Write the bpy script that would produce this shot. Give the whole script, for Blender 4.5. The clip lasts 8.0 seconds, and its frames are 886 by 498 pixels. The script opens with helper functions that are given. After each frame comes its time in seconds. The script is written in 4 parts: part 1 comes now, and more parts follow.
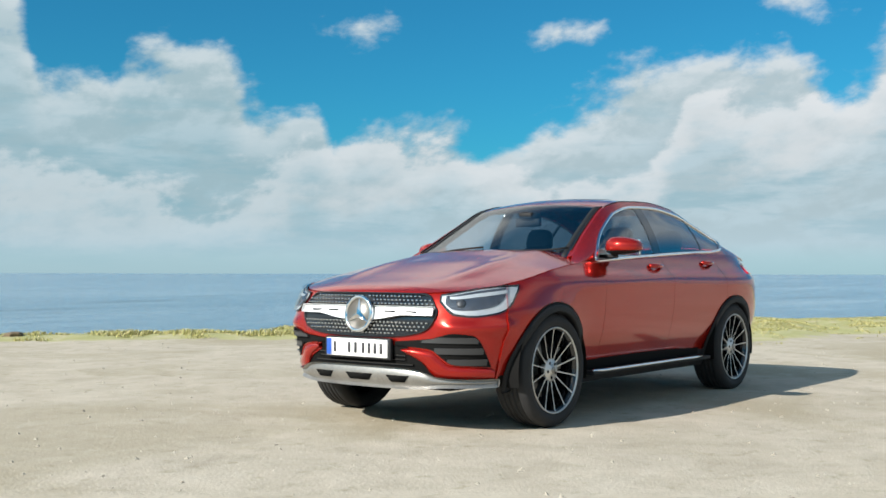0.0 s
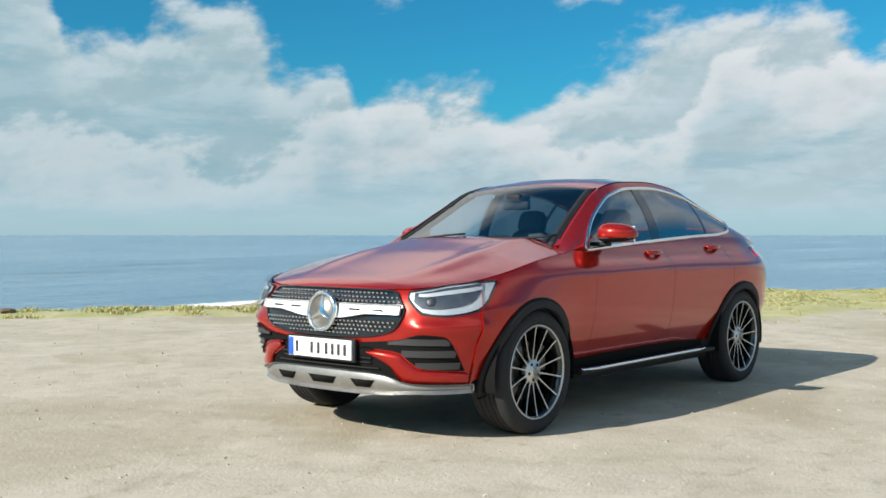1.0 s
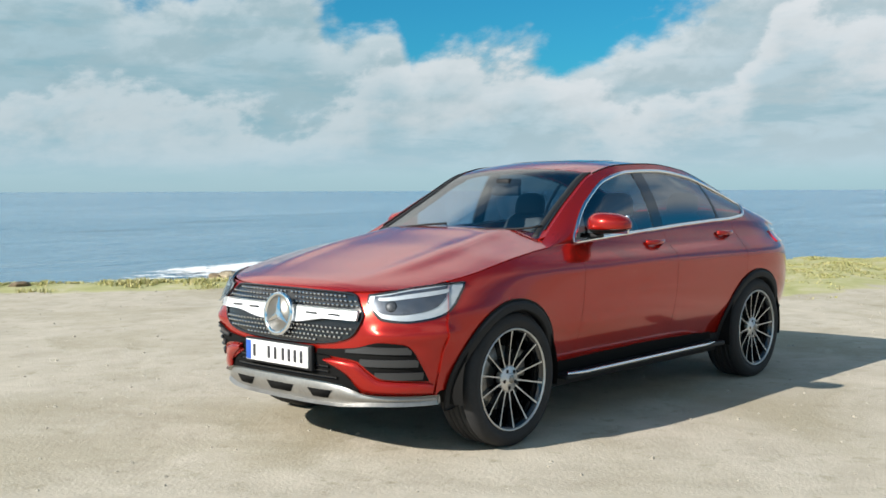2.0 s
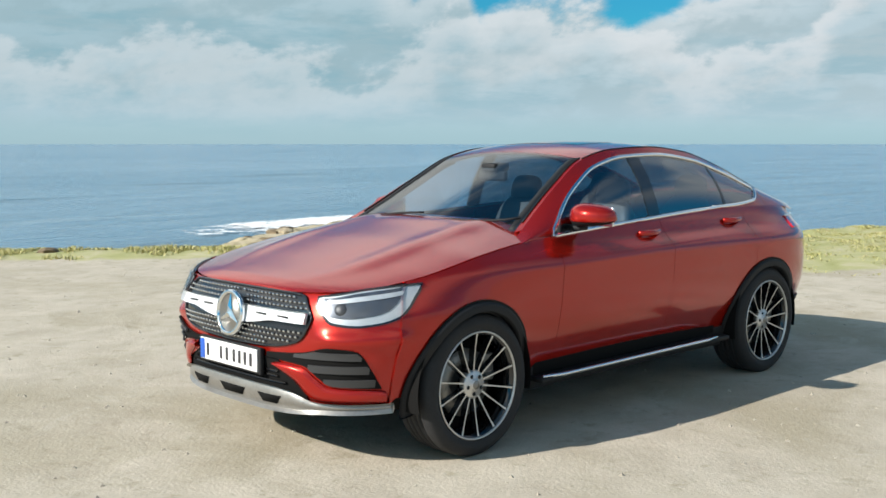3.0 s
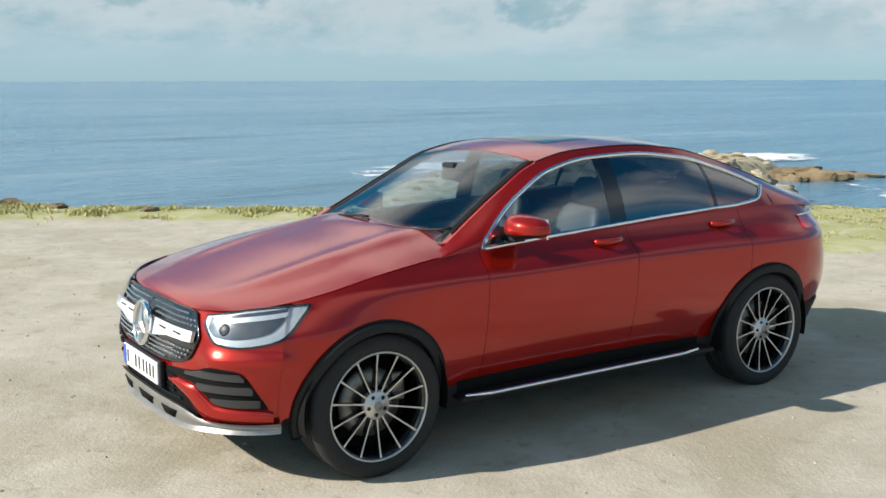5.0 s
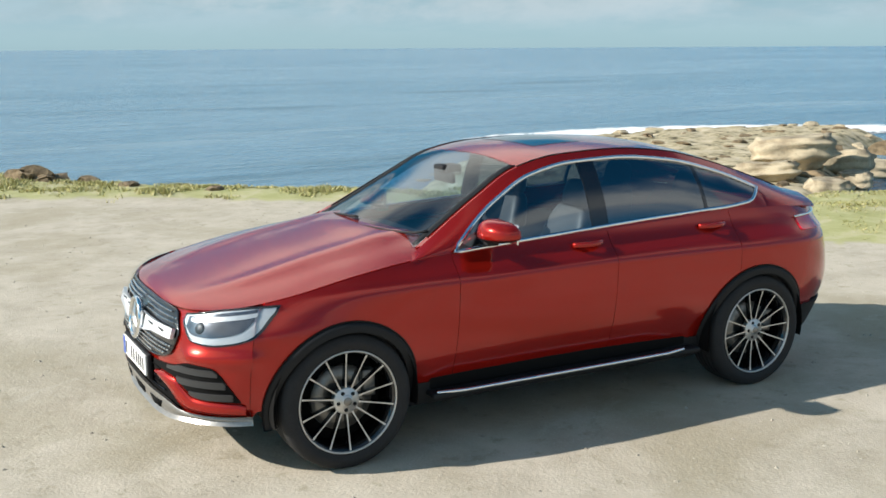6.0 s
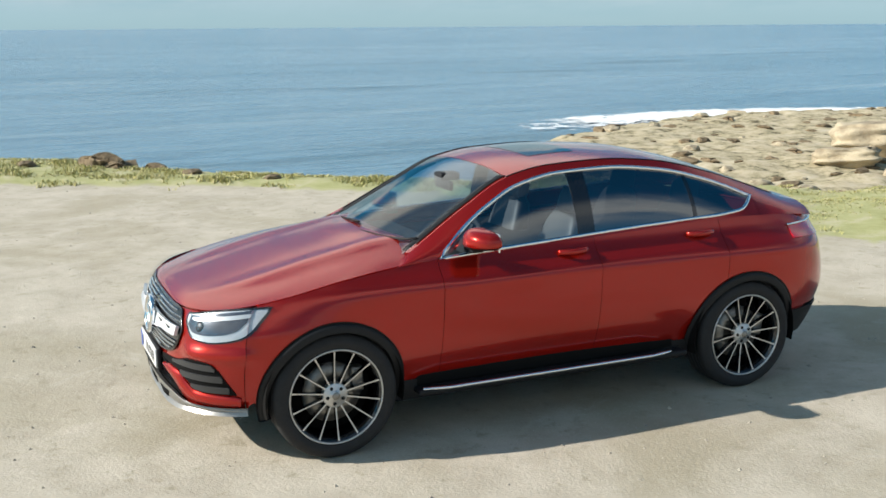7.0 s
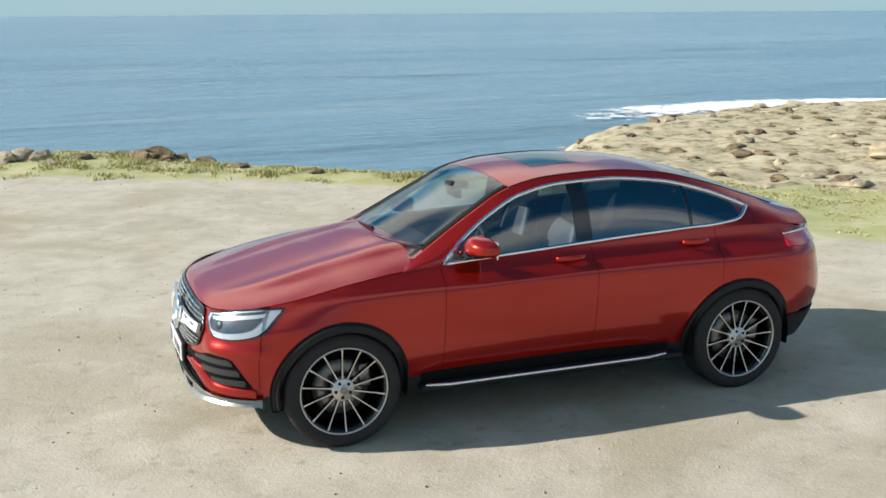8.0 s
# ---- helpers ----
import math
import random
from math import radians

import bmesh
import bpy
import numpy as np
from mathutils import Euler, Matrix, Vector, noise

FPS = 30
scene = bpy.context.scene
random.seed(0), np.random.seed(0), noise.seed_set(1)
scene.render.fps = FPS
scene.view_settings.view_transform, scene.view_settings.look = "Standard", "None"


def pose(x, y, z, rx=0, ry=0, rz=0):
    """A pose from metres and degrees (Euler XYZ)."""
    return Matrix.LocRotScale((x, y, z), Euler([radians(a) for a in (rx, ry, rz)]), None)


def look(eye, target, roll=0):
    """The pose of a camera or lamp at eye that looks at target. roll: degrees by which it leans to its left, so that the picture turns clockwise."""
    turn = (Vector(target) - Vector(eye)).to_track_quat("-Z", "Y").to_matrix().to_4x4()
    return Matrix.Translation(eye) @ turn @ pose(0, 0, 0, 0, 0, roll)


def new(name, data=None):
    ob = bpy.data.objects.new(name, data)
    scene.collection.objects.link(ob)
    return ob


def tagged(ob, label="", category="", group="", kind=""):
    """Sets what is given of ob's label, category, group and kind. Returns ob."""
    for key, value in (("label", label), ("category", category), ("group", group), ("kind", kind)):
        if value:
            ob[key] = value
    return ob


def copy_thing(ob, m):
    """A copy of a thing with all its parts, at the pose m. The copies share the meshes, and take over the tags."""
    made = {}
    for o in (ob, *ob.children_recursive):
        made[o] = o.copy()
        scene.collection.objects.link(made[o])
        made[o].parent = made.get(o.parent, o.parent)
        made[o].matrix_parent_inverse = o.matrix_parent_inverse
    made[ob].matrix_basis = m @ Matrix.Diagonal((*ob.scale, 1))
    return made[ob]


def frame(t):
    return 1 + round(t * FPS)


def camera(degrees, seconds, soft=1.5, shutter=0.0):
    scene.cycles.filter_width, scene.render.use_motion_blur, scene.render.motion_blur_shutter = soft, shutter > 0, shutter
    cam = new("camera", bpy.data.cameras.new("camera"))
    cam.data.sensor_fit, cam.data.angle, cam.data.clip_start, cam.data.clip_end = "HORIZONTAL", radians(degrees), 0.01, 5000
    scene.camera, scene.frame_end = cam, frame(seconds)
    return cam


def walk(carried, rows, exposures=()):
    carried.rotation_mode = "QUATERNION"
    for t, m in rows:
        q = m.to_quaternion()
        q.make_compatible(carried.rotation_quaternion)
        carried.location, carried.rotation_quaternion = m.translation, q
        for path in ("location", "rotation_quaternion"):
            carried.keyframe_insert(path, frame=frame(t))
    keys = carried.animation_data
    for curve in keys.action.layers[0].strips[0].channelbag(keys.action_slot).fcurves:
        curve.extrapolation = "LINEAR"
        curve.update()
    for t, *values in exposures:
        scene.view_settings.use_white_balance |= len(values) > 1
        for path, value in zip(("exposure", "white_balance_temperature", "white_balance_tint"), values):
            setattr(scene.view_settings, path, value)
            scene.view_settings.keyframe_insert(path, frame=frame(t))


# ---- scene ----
cam = camera(45.4, 8.0, soft=1.6)
PATH = [
    (0, (-7.263, -4.584, 0.993), (-5.692, -3.348, 1.038), 0.1),
    (0.5, (-6.938, -4.526, 1.08), (-5.381, -3.271, 1.093), 0.2),
    (1, (-6.595, -4.462, 1.179), (-5.053, -3.188, 1.151), 0.0),
    (2.5, (-5.546, -4.51, 1.496), (-4.119, -3.118, 1.342), -0.1),
    (3, (-5.226, -4.596, 1.590), (-3.846, -3.164, 1.391), 0.0),
    (3.5, (-4.88, -4.708, 1.68), (-3.555, -3.23, 1.438), -0.1),
    (4, (-4.566, -4.865, 1.781), (-3.307, -3.335, 1.513), -0.1),
    (4.5, (-4.267, -5.044, 1.864), (-3.082, -3.458, 1.577), -0.1),
    (6, (-3.514, -5.787, 2.183), (-2.577, -4.06, 1.808), -0.3),
    (6.5, (-3.332, -6.054, 2.3), (-2.471, -4.292, 1.907), -0.4),
    (7, (-3.172, -6.346, 2.41), (-2.382, -4.556, 1.997), -0.4),
    (7.5, (-3.062, -6.625, 2.48), (-2.326, -4.814, 2.058), -0.5),
    (8, (-3.014, -6.859, 2.621), (-2.329, -5.031, 2.184), -0.4),
]
walk(cam, [(t, look(eye, target, roll)) for t, eye, target, roll in PATH], [(0.0, 0.51), (8.0, 0.51)])

# ---- world, sun ----
SUN_WAY = Vector((1.62, -0.43, -1.0)).normalized()
SUN_EL, SUN_AZ = math.asin(-SUN_WAY.z), math.atan2(-SUN_WAY.x, -SUN_WAY.y)


class Nodes:
    """A short hand for node trees."""

    def __init__(self, tree):
        self.tree = tree

    def add(self, kind):
        return self.tree.nodes.new(kind)

    def attribute(self, name):
        n = self.add("ShaderNodeAttribute")
        n.attribute_name = name
        return n.outputs["Fac"]

    def link(self, a, b):
        self.tree.links.new(a, b)

    def put(self, value, socket):
        if isinstance(value, bpy.types.NodeSocket):
            self.link(value, socket)
        else:
            socket.default_value = value

    def math(self, op, a, b=0.0, c=0.0, clamp=False):
        n = self.add("ShaderNodeMath")
        n.operation, n.use_clamp = op, clamp
        for value, socket in zip((a, b, c), n.inputs):
            self.put(value, socket)
        return n.outputs[0]

    def noise(self, vector, scale, detail=4.0, rough=0.55, distortion=0.0):
        n = self.add("ShaderNodeTexNoise")
        if vector is not None:
            self.link(vector, n.inputs["Vector"])
        n.inputs["Scale"].default_value = scale
        n.inputs["Detail"].default_value = detail
        n.inputs["Roughness"].default_value = rough
        n.inputs["Distortion"].default_value = distortion
        return n.outputs[0]

    def ramp(self, fac, stops):
        n = self.add("ShaderNodeValToRGB")
        self.link(fac, n.inputs[0])
        while len(n.color_ramp.elements) < len(stops):
            n.color_ramp.elements.new(0.5)
        for el, (at, col) in zip(n.color_ramp.elements, stops):
            el.position = at
            el.color = (*col, 1) if len(col) == 3 else col
        return n.outputs[0]

    def mix(self, fac, a, b, blend="MIX"):
        n = self.add("ShaderNodeMix")
        n.data_type, n.blend_type = "RGBA", blend
        for value, socket in ((fac, n.inputs[0]), (a, n.inputs[6]), (b, n.inputs[7])):
            if not isinstance(value, bpy.types.NodeSocket) and socket.type == "RGBA" and len(value) == 3:
                value = (*value, 1)
            self.put(value, socket)
        return n.outputs[2]

    def smooth(self, value, low, high):
        n = self.add("ShaderNodeMapRange")
        n.interpolation_type = "SMOOTHSTEP"
        self.put(value, n.inputs[0])
        n.inputs[1].default_value, n.inputs[2].default_value = low, high
        return n.outputs[0]

    def combine(self, x, y, z):
        n = self.add("ShaderNodeCombineXYZ")
        for value, socket in zip((x, y, z), n.inputs):
            self.put(value, socket)
        return n.outputs[0]


world = bpy.data.worlds.new("world")
scene.world = world
world.use_nodes = True
wn = Nodes(world.node_tree)
world.node_tree.nodes.clear()
sky = wn.add("ShaderNodeTexSky")
sky.sky_type, sky.sun_disc, sky.sun_elevation, sky.sun_rotation = "NISHITA", False, SUN_EL, SUN_AZ
sky.altitude, sky.air_density, sky.dust_density, sky.ozone_density = 0.0, 1.0, 0.6, 2.0
coords = wn.add("ShaderNodeTexCoord").outputs["Generated"]
split = wn.add("ShaderNodeSeparateXYZ")
wn.link(coords, split.inputs[0])
azimuth = wn.math("ARCTAN2", split.outputs[1], split.outputs[0])
height = split.outputs[2]


def cloud_place(rise):
    """Cloud coordinates, drawn out upwards to one side; rise: how much higher to look."""
    lifted = wn.math("ADD", wn.math("ADD", height, rise), wn.math("MULTIPLY", azimuth, 0.10))
    return wn.combine(azimuth, wn.math("MULTIPLY", lifted, 1.7), 0.0)


flat = cloud_place(0.0)
# the skyline of the cumulus bank: azimuth and height in radians
BANK = [(0.10, 0.17), (0.20, 0.21), (0.249, 0.226), (0.285, 0.178), (0.312, 0.150), (0.349, 0.205), (0.381, 0.205), (0.434, 0.212), (0.482, 0.200),
        (0.552, 0.155), (0.632, 0.120), (0.658, 0.146), (0.717, 0.146), (0.770, 0.112), (0.787, 0.162), (0.850, 0.160), (0.872, 0.206),
        (0.957, 0.206), (0.971, 0.178), (1.00, 0.188), (1.032, 0.180), (1.053, 0.236), (1.10, 0.24), (1.18, 0.22), (1.30, 0.24)]
across = wn.add("ShaderNodeMapRange")
wn.link(azimuth, across.inputs[0])
across.inputs[1].default_value, across.inputs[2].default_value = 0.10, 1.30
bank_top = wn.ramp(across.outputs[0], [((a - 0.10) / 1.2, (h, h, h)) for a, h in BANK])
FRONT_BANK = [(0.10, 0.15), (0.25, 0.19), (0.296, 0.158), (0.338, 0.142), (0.376, 0.155), (0.424, 0.158), (0.445, 0.146), (0.472, 0.100), (0.573, 0.068),
              (0.632, 0.105), (0.664, 0.128), (0.712, 0.126), (0.744, 0.116), (0.765, 0.100), (0.797, 0.104), (0.829, 0.090), (0.904, 0.064), (0.963, 0.078),
              (1.03, 0.084), (1.085, 0.090), (1.18, 0.075), (1.30, 0.085)]
front_top = wn.ramp(across.outputs[0], [((a - 0.10) / 1.2, (h, h, h)) for a, h in FRONT_BANK])
WISPS = [(0.745, 0.226, 0.045, 0.026), (0.560, 0.221, 0.042, 0.024), (0.345, 0.245, 0.050, 0.030), (0.30, 0.29, 0.06, 0.03)]
wisp = None
for ca, ch, ra, rh in WISPS:
    du = wn.math("DIVIDE", wn.math("SUBTRACT", azimuth, ca), ra)
    dv = wn.math("DIVIDE", wn.math("SUBTRACT", height, ch), rh)
    one = wn.math("SUBTRACT", 0.35, wn.math("MULTIPLY", 0.6, wn.math("SQRT", wn.math("ADD", wn.math("MULTIPLY", du, du), wn.math("MULTIPLY", dv, dv)))))
    wisp = one if wisp is None else wn.math("MAXIMUM", wisp, one)
under = wn.math("SUBTRACT", bank_top, height)
billow = wn.noise(flat, 11.0, 9.0, 0.56, 0.1)
fluff = wn.noise(flat, 36.0, 6.0, 0.6)
base = wn.math("MAXIMUM", wn.math("MULTIPLY", under, 14.0), wisp)
dens = wn.math("ADD", base, wn.math("MULTIPLY", wn.math("SUBTRACT", billow, 0.5), 2.0))
dens = wn.math("ADD", dens, wn.math("MULTIPLY", wn.math("SUBTRACT", fluff, 0.5), 0.5))
cover = wn.smooth(dens, -0.10, 0.40)
# broken cloud overhead, laid out on a flat layer
reach = wn.math("ADD", wn.math("MAXIMUM", height, 0.0), 0.18)
layer = wn.combine(wn.math("DIVIDE", split.outputs[0], reach), wn.math("DIVIDE", split.outputs[1], reach), 4.0)
overhead = wn.math("MULTIPLY", wn.smooth(wn.math("ADD", wn.noise(layer, 1.1, 7.0, 0.55, 0.2), wn.math("MULTIPLY", wn.smooth(height, 0.72, 0.46), 0.16)), 0.48, 0.70), wn.smooth(height, 0.26, 0.42))
cover = wn.math("MAXIMUM", cover, overhead)
# the same clouds a little higher up: where they are thicker above, the underside is shaded
above = cloud_place(0.012)
shade = wn.smooth(wn.math("SUBTRACT", wn.noise(above, 11.0, 9.0, 0.56, 0.1), billow), -0.10, 0.10)
deep = wn.math("MULTIPLY", wn.smooth(under, 0.0, 0.11), wn.smooth(height, 0.26, 0.16))
bands = wn.noise(wn.combine(azimuth, wn.math("MULTIPLY", height, 5.0), 2.0), 7.0, 6.0, 0.6)
cloud = wn.mix(deep, (6.35, 6.95, 7.25), (3.75, 5.25, 5.95))
calm = wn.smooth(height, 0.27, 0.17)
cloud = wn.mix(wn.math("MULTIPLY", wn.math("MULTIPLY", shade, 0.8), calm), cloud, (2.9, 4.2, 4.7))
cloud = wn.mix(wn.math("MULTIPLY", deep, wn.smooth(bands, 0.46, 0.64)), cloud, (2.1, 4.0, 4.8))
# a nearer heap in front: bright along its crest, with the farther cloud shaded behind it
crest = wn.math("ADD", wn.math("SUBTRACT", front_top, height), wn.math("MULTIPLY", wn.math("SUBTRACT", billow, 0.5), 0.17))
crest = wn.math("ADD", crest, wn.math("MULTIPLY", wn.math("SUBTRACT", fluff, 0.5), 0.05))
behind = wn.math("MULTIPLY", wn.smooth(crest, -0.045, -0.006), wn.smooth(crest, 0.008, -0.006))
cloud = wn.mix(wn.math("MULTIPLY", behind, 0.26), cloud, (2.7, 4.1, 4.7))
lit = wn.math("MULTIPLY", wn.smooth(crest, -0.012, 0.010), wn.smooth(crest, 0.065, 0.012))
cloud = wn.mix(wn.math("MULTIPLY", lit, 0.60), cloud, (7.3, 7.45, 7.6))
# clouds opposite the sun are lit full on, those nearer to it from the side
full_on = wn.smooth(azimuth, 0.95, 0.40)
low_down = wn.smooth(height, 0.30, 0.22)
cloud = wn.mix(wn.math("MULTIPLY", wn.math("MULTIPLY", full_on, low_down), 0.22), cloud, (7.2, 7.45, 7.7))
cloud = wn.mix(wn.math("MULTIPLY", wn.math("MULTIPLY", wn.math("SUBTRACT", 1.0, full_on), low_down), 0.34), cloud, (3.4, 4.9, 5.5))
haze = wn.smooth(height, 0.07, 0.0)
sky_tint = wn.mix(1.0, sky.outputs[0], (0.13, 0.74, 0.95), "MULTIPLY")
sky_col = wn.mix(wn.math("MULTIPLY", cover, wn.smooth(height, -0.005, 0.03)), sky_tint, cloud)
sky_col = wn.mix(wn.math("MULTIPLY", haze, 0.75), sky_col, (4.45, 5.9, 6.65))
# the upper sky grows brighter towards the sun
toward = wn.add("ShaderNodeVectorMath")
toward.operation = "DOT_PRODUCT"
wn.link(coords, toward.inputs[0])
toward.inputs[1].default_value = -SUN_WAY
glow = wn.math("MULTIPLY", wn.smooth(toward.outputs["Value"], -0.5, 0.5), wn.smooth(height, 0.22, 0.40))
sky_col = wn.mix(1.0, sky_col, wn.mix(glow, (1.0, 1.0, 1.0), (1.55, 1.45, 1.32)), "MULTIPLY")
back = wn.add("ShaderNodeBackground")
wn.link(sky_col, back.inputs[0])
back.inputs[1].default_value = 0.076
wn.link(back.outputs[0], wn.add("ShaderNodeOutputWorld").inputs[0])

sun_data = bpy.data.lights.new("sun", "SUN")
sun_data.energy, sun_data.angle, sun_data.color = 5.0, radians(0.6), (1.0, 0.945, 0.86)
sun = new("sun", sun_data)
sun.rotation_euler = SUN_WAY.to_track_quat("-Z", "Y").to_euler()


# ---- materials ----
def material(name):
    m = bpy.data.materials.new(name)
    m.use_nodes = True
    n = Nodes(m.node_tree)
    shader = m.node_tree.nodes["Principled BSDF"]
    return m, n, shader


def bump(n, shader, height_socket, strength, distance):
    b = n.add("ShaderNodeBump")
    b.inputs["Strength"].default_value, b.inputs["Distance"].default_value = strength, distance
    n.link(height_socket, b.inputs["Height"])
    n.link(b.outputs[0], shader.inputs["Normal"])


def simple(name, colour, rough=0.5, metal=0.0, coat=0.0, vary=0.06, scale=20.0, relief=0.0, coat_rough=0.03, sheen=0.5):
    """A plain material with a slight mottling at two scales."""
    m, n, s = material(name)
    at = n.add("ShaderNodeTexCoord").outputs["Object"]
    spots = n.math("ADD", n.noise(at, scale), n.noise(at, scale * 9))
    light = [min(1, c * (1 + vary)) for c in colour]
    dark = [c * (1 - vary) for c in colour]
    n.link(n.ramp(n.math("MULTIPLY", spots, 0.5), [(0.3, dark), (0.7, light)]), s.inputs["Base Color"])
    n.link(n.math("ADD", n.math("MULTIPLY", spots, 0.06), rough - 0.06), s.inputs["Roughness"])
    s.inputs["Metallic"].default_value = metal
    s.inputs["Coat Weight"].default_value = coat
    s.inputs["Specular IOR Level"].default_value = sheen
    s.inputs["Coat Roughness"].default_value = coat_rough
    if relief:
        bump(n, s, n.noise(at, scale * 12), 0.4, relief)
    return m


def paint_material():
    """Candy red flake under a thick clear coat."""
    m, n, s = material("red_metallic_paint")
    at = n.add("ShaderNodeTexCoord").outputs["Object"]
    flake = n.noise(at, 900.0, 2.0)
    n.link(n.ramp(flake, [(0.35, (0.31, 0.0095, 0.005)), (0.7, (0.43, 0.0145, 0.0075))]), s.inputs["Base Color"])
    s.inputs["Metallic"].default_value = 0.52
    s.inputs["Specular IOR Level"].default_value = 0.15
    n.link(n.math("ADD", n.math("MULTIPLY", n.noise(at, 3.0), 0.06), 0.20), s.inputs["Roughness"])
    s.inputs["Coat Weight"].default_value = 1.0
    n.link(n.math("ADD", n.math("MULTIPLY", n.smooth(n.noise(at, 5.0, 6.0), 0.5, 0.7), 0.03), 0.015), s.inputs["Coat Roughness"])
    s.inputs["Coat IOR"].default_value = 1.43
    return m


def glass_material(name, tint, gloss=1.0, face=0.06):
    """A thin pane: tinted see-through with a mirror sheen that grows towards grazing angles."""
    m = bpy.data.materials.new(name)
    m.use_nodes = True
    n = Nodes(m.node_tree)
    m.node_tree.nodes.clear()
    clear = n.add("ShaderNodeBsdfTransparent")
    clear.inputs[0].default_value = (*tint, 1)
    shine = n.add("ShaderNodeBsdfGlossy")
    shine.inputs["Roughness"].default_value = 0.01
    shine.inputs["Color"].default_value = (gloss, gloss, gloss, 1)
    edge = n.add("ShaderNodeLayerWeight")
    edge.inputs["Blend"].default_value = 0.5
    sheen = n.math("ADD", face, n.math("MULTIPLY", n.math("POWER", edge.outputs["Facing"], 4.0), 0.9 - face))
    mixer = n.add("ShaderNodeMixShader")
    n.link(sheen, mixer.inputs[0])
    n.link(clear.outputs[0], mixer.inputs[1])
    n.link(shine.outputs[0], mixer.inputs[2])
    n.link(mixer.outputs[0], n.add("ShaderNodeOutputMaterial").inputs[0])
    return m


def ground_material():
    m, n, s = material("packed_sandy_gravel")
    at = n.add("ShaderNodeNewGeometry").outputs["Position"]
    big, mid, fine = n.noise(at, 0.45, 6.0, 0.6, 0.5), n.noise(at, 2.2, 8.0, 0.68, 0.4), n.noise(at, 30.0, 5.0, 0.75)
    sand = n.ramp(mid, [(0.25, (0.353, 0.31, 0.243)), (0.5, (0.457, 0.409, 0.33)), (0.75, (0.543, 0.491, 0.403))])
    sand = n.mix(n.smooth(big, 0.45, 0.68), sand, (0.353, 0.31, 0.226))
    sand = n.mix(n.math("MULTIPLY", n.smooth(n.noise(at, 6.0, 6.0, 0.7), 0.54, 0.70), 0.8), sand, (0.299, 0.267, 0.19))
    sand = n.mix(n.math("MULTIPLY", n.smooth(n.noise(at, 1.1, 7.0, 0.72, 1.2), 0.56, 0.68), 0.35), sand, (0.543, 0.502, 0.425))
    sand = n.mix(n.math("MULTIPLY", n.smooth(n.noise(at, 0.8, 8.0, 0.75, 0.8), 0.60, 0.70), 0.55), sand, (0.244, 0.213, 0.14))
    sand = n.mix(n.smooth(fine, 0.58, 0.75), sand, (0.272, 0.244, 0.199))
    grit = n.add("ShaderNodeTexVoronoi")
    n.link(at, grit.inputs["Vector"])
    grit.inputs["Scale"].default_value = 55.0
    sand = n.mix(n.smooth(grit.outputs[0], 0.22, 0.05), sand, (0.552, 0.511, 0.443))
    soil = n.ramp(mid, [(0.3, (0.29, 0.299, 0.118)), (0.5, (0.38, 0.371, 0.181)), (0.7, (0.48, 0.434, 0.299))])
    turf = n.attribute("turf")
    rock = n.attribute("shelf")
    # the darkest stop puts the shade of crevices into the rock's colour
    stone = n.ramp(n.noise(at, 1.3, 8.0, 0.7), [(0.37, (0.0814, 0.0679, 0.0407)), (0.44, (0.326, 0.281, 0.172)), (0.54, (0.48, 0.403, 0.272)), (0.72, (0.543, 0.48, 0.362))])
    patchy = n.smooth(n.math("ADD", turf, n.math("MULTIPLY", n.math("SUBTRACT", mid, 0.5), 1.2)), 0.35, 0.65)
    col = n.mix(patchy, sand, soil)
    n.link(n.mix(rock, col, stone), s.inputs["Base Color"])
    s.inputs["Roughness"].default_value = 0.92
    s.inputs["Specular IOR Level"].default_value = 0.2
    relief = n.math("ADD", n.math("MULTIPLY", mid, 1.0), n.math("ADD", n.math("MULTIPLY", fine, 0.25), n.math("MULTIPLY", grit.outputs[0], -0.15)))
    bump(n, s, relief, 0.35, 0.03)
    return m


def sea_material():
    m, n, s = material("sea_water")
    at = n.add("ShaderNodeNewGeometry").outputs["Position"]
    turned = n.add("ShaderNodeMapping")
    turned.inputs["Rotation"].default_value = (0, 0, radians(35))
    turned.inputs["Scale"].default_value = (0.22, 1.0, 1.0)
    n.link(at, turned.inputs[0])
    swell, chop, patch = n.noise(turned.outputs[0], 0.16, 3.0), n.noise(turned.outputs[0], 1.1, 6.0, 0.6), n.noise(turned.outputs[0], 0.012, 5.0)
    body = n.ramp(patch, [(0.3, (0.10, 0.22, 0.31)), (0.7, (0.21, 0.34, 0.43))])
    streak = n.noise(turned.outputs[0], 0.075, 5.0, 0.62, 0.6)
    # dark streaks: wave shadows put into the water's colour
    body = n.mix(n.math("MULTIPLY", n.smooth(streak, 0.54, 0.70), 0.75), body, (0.055, 0.135, 0.19))
    n.link(n.mix(n.math("MULTIPLY", n.smooth(streak, 0.44, 0.32), 0.35), body, (0.34, 0.45, 0.50)), s.inputs["Base Color"])
    s.inputs["Roughness"].default_value = 0.22
    s.inputs["IOR"].default_value = 1.33
    bump(n, s, n.math("ADD", n.math("MULTIPLY", swell, 1.6), n.math("MULTIPLY", chop, 0.55)), 1.0, 1.0)
    return m


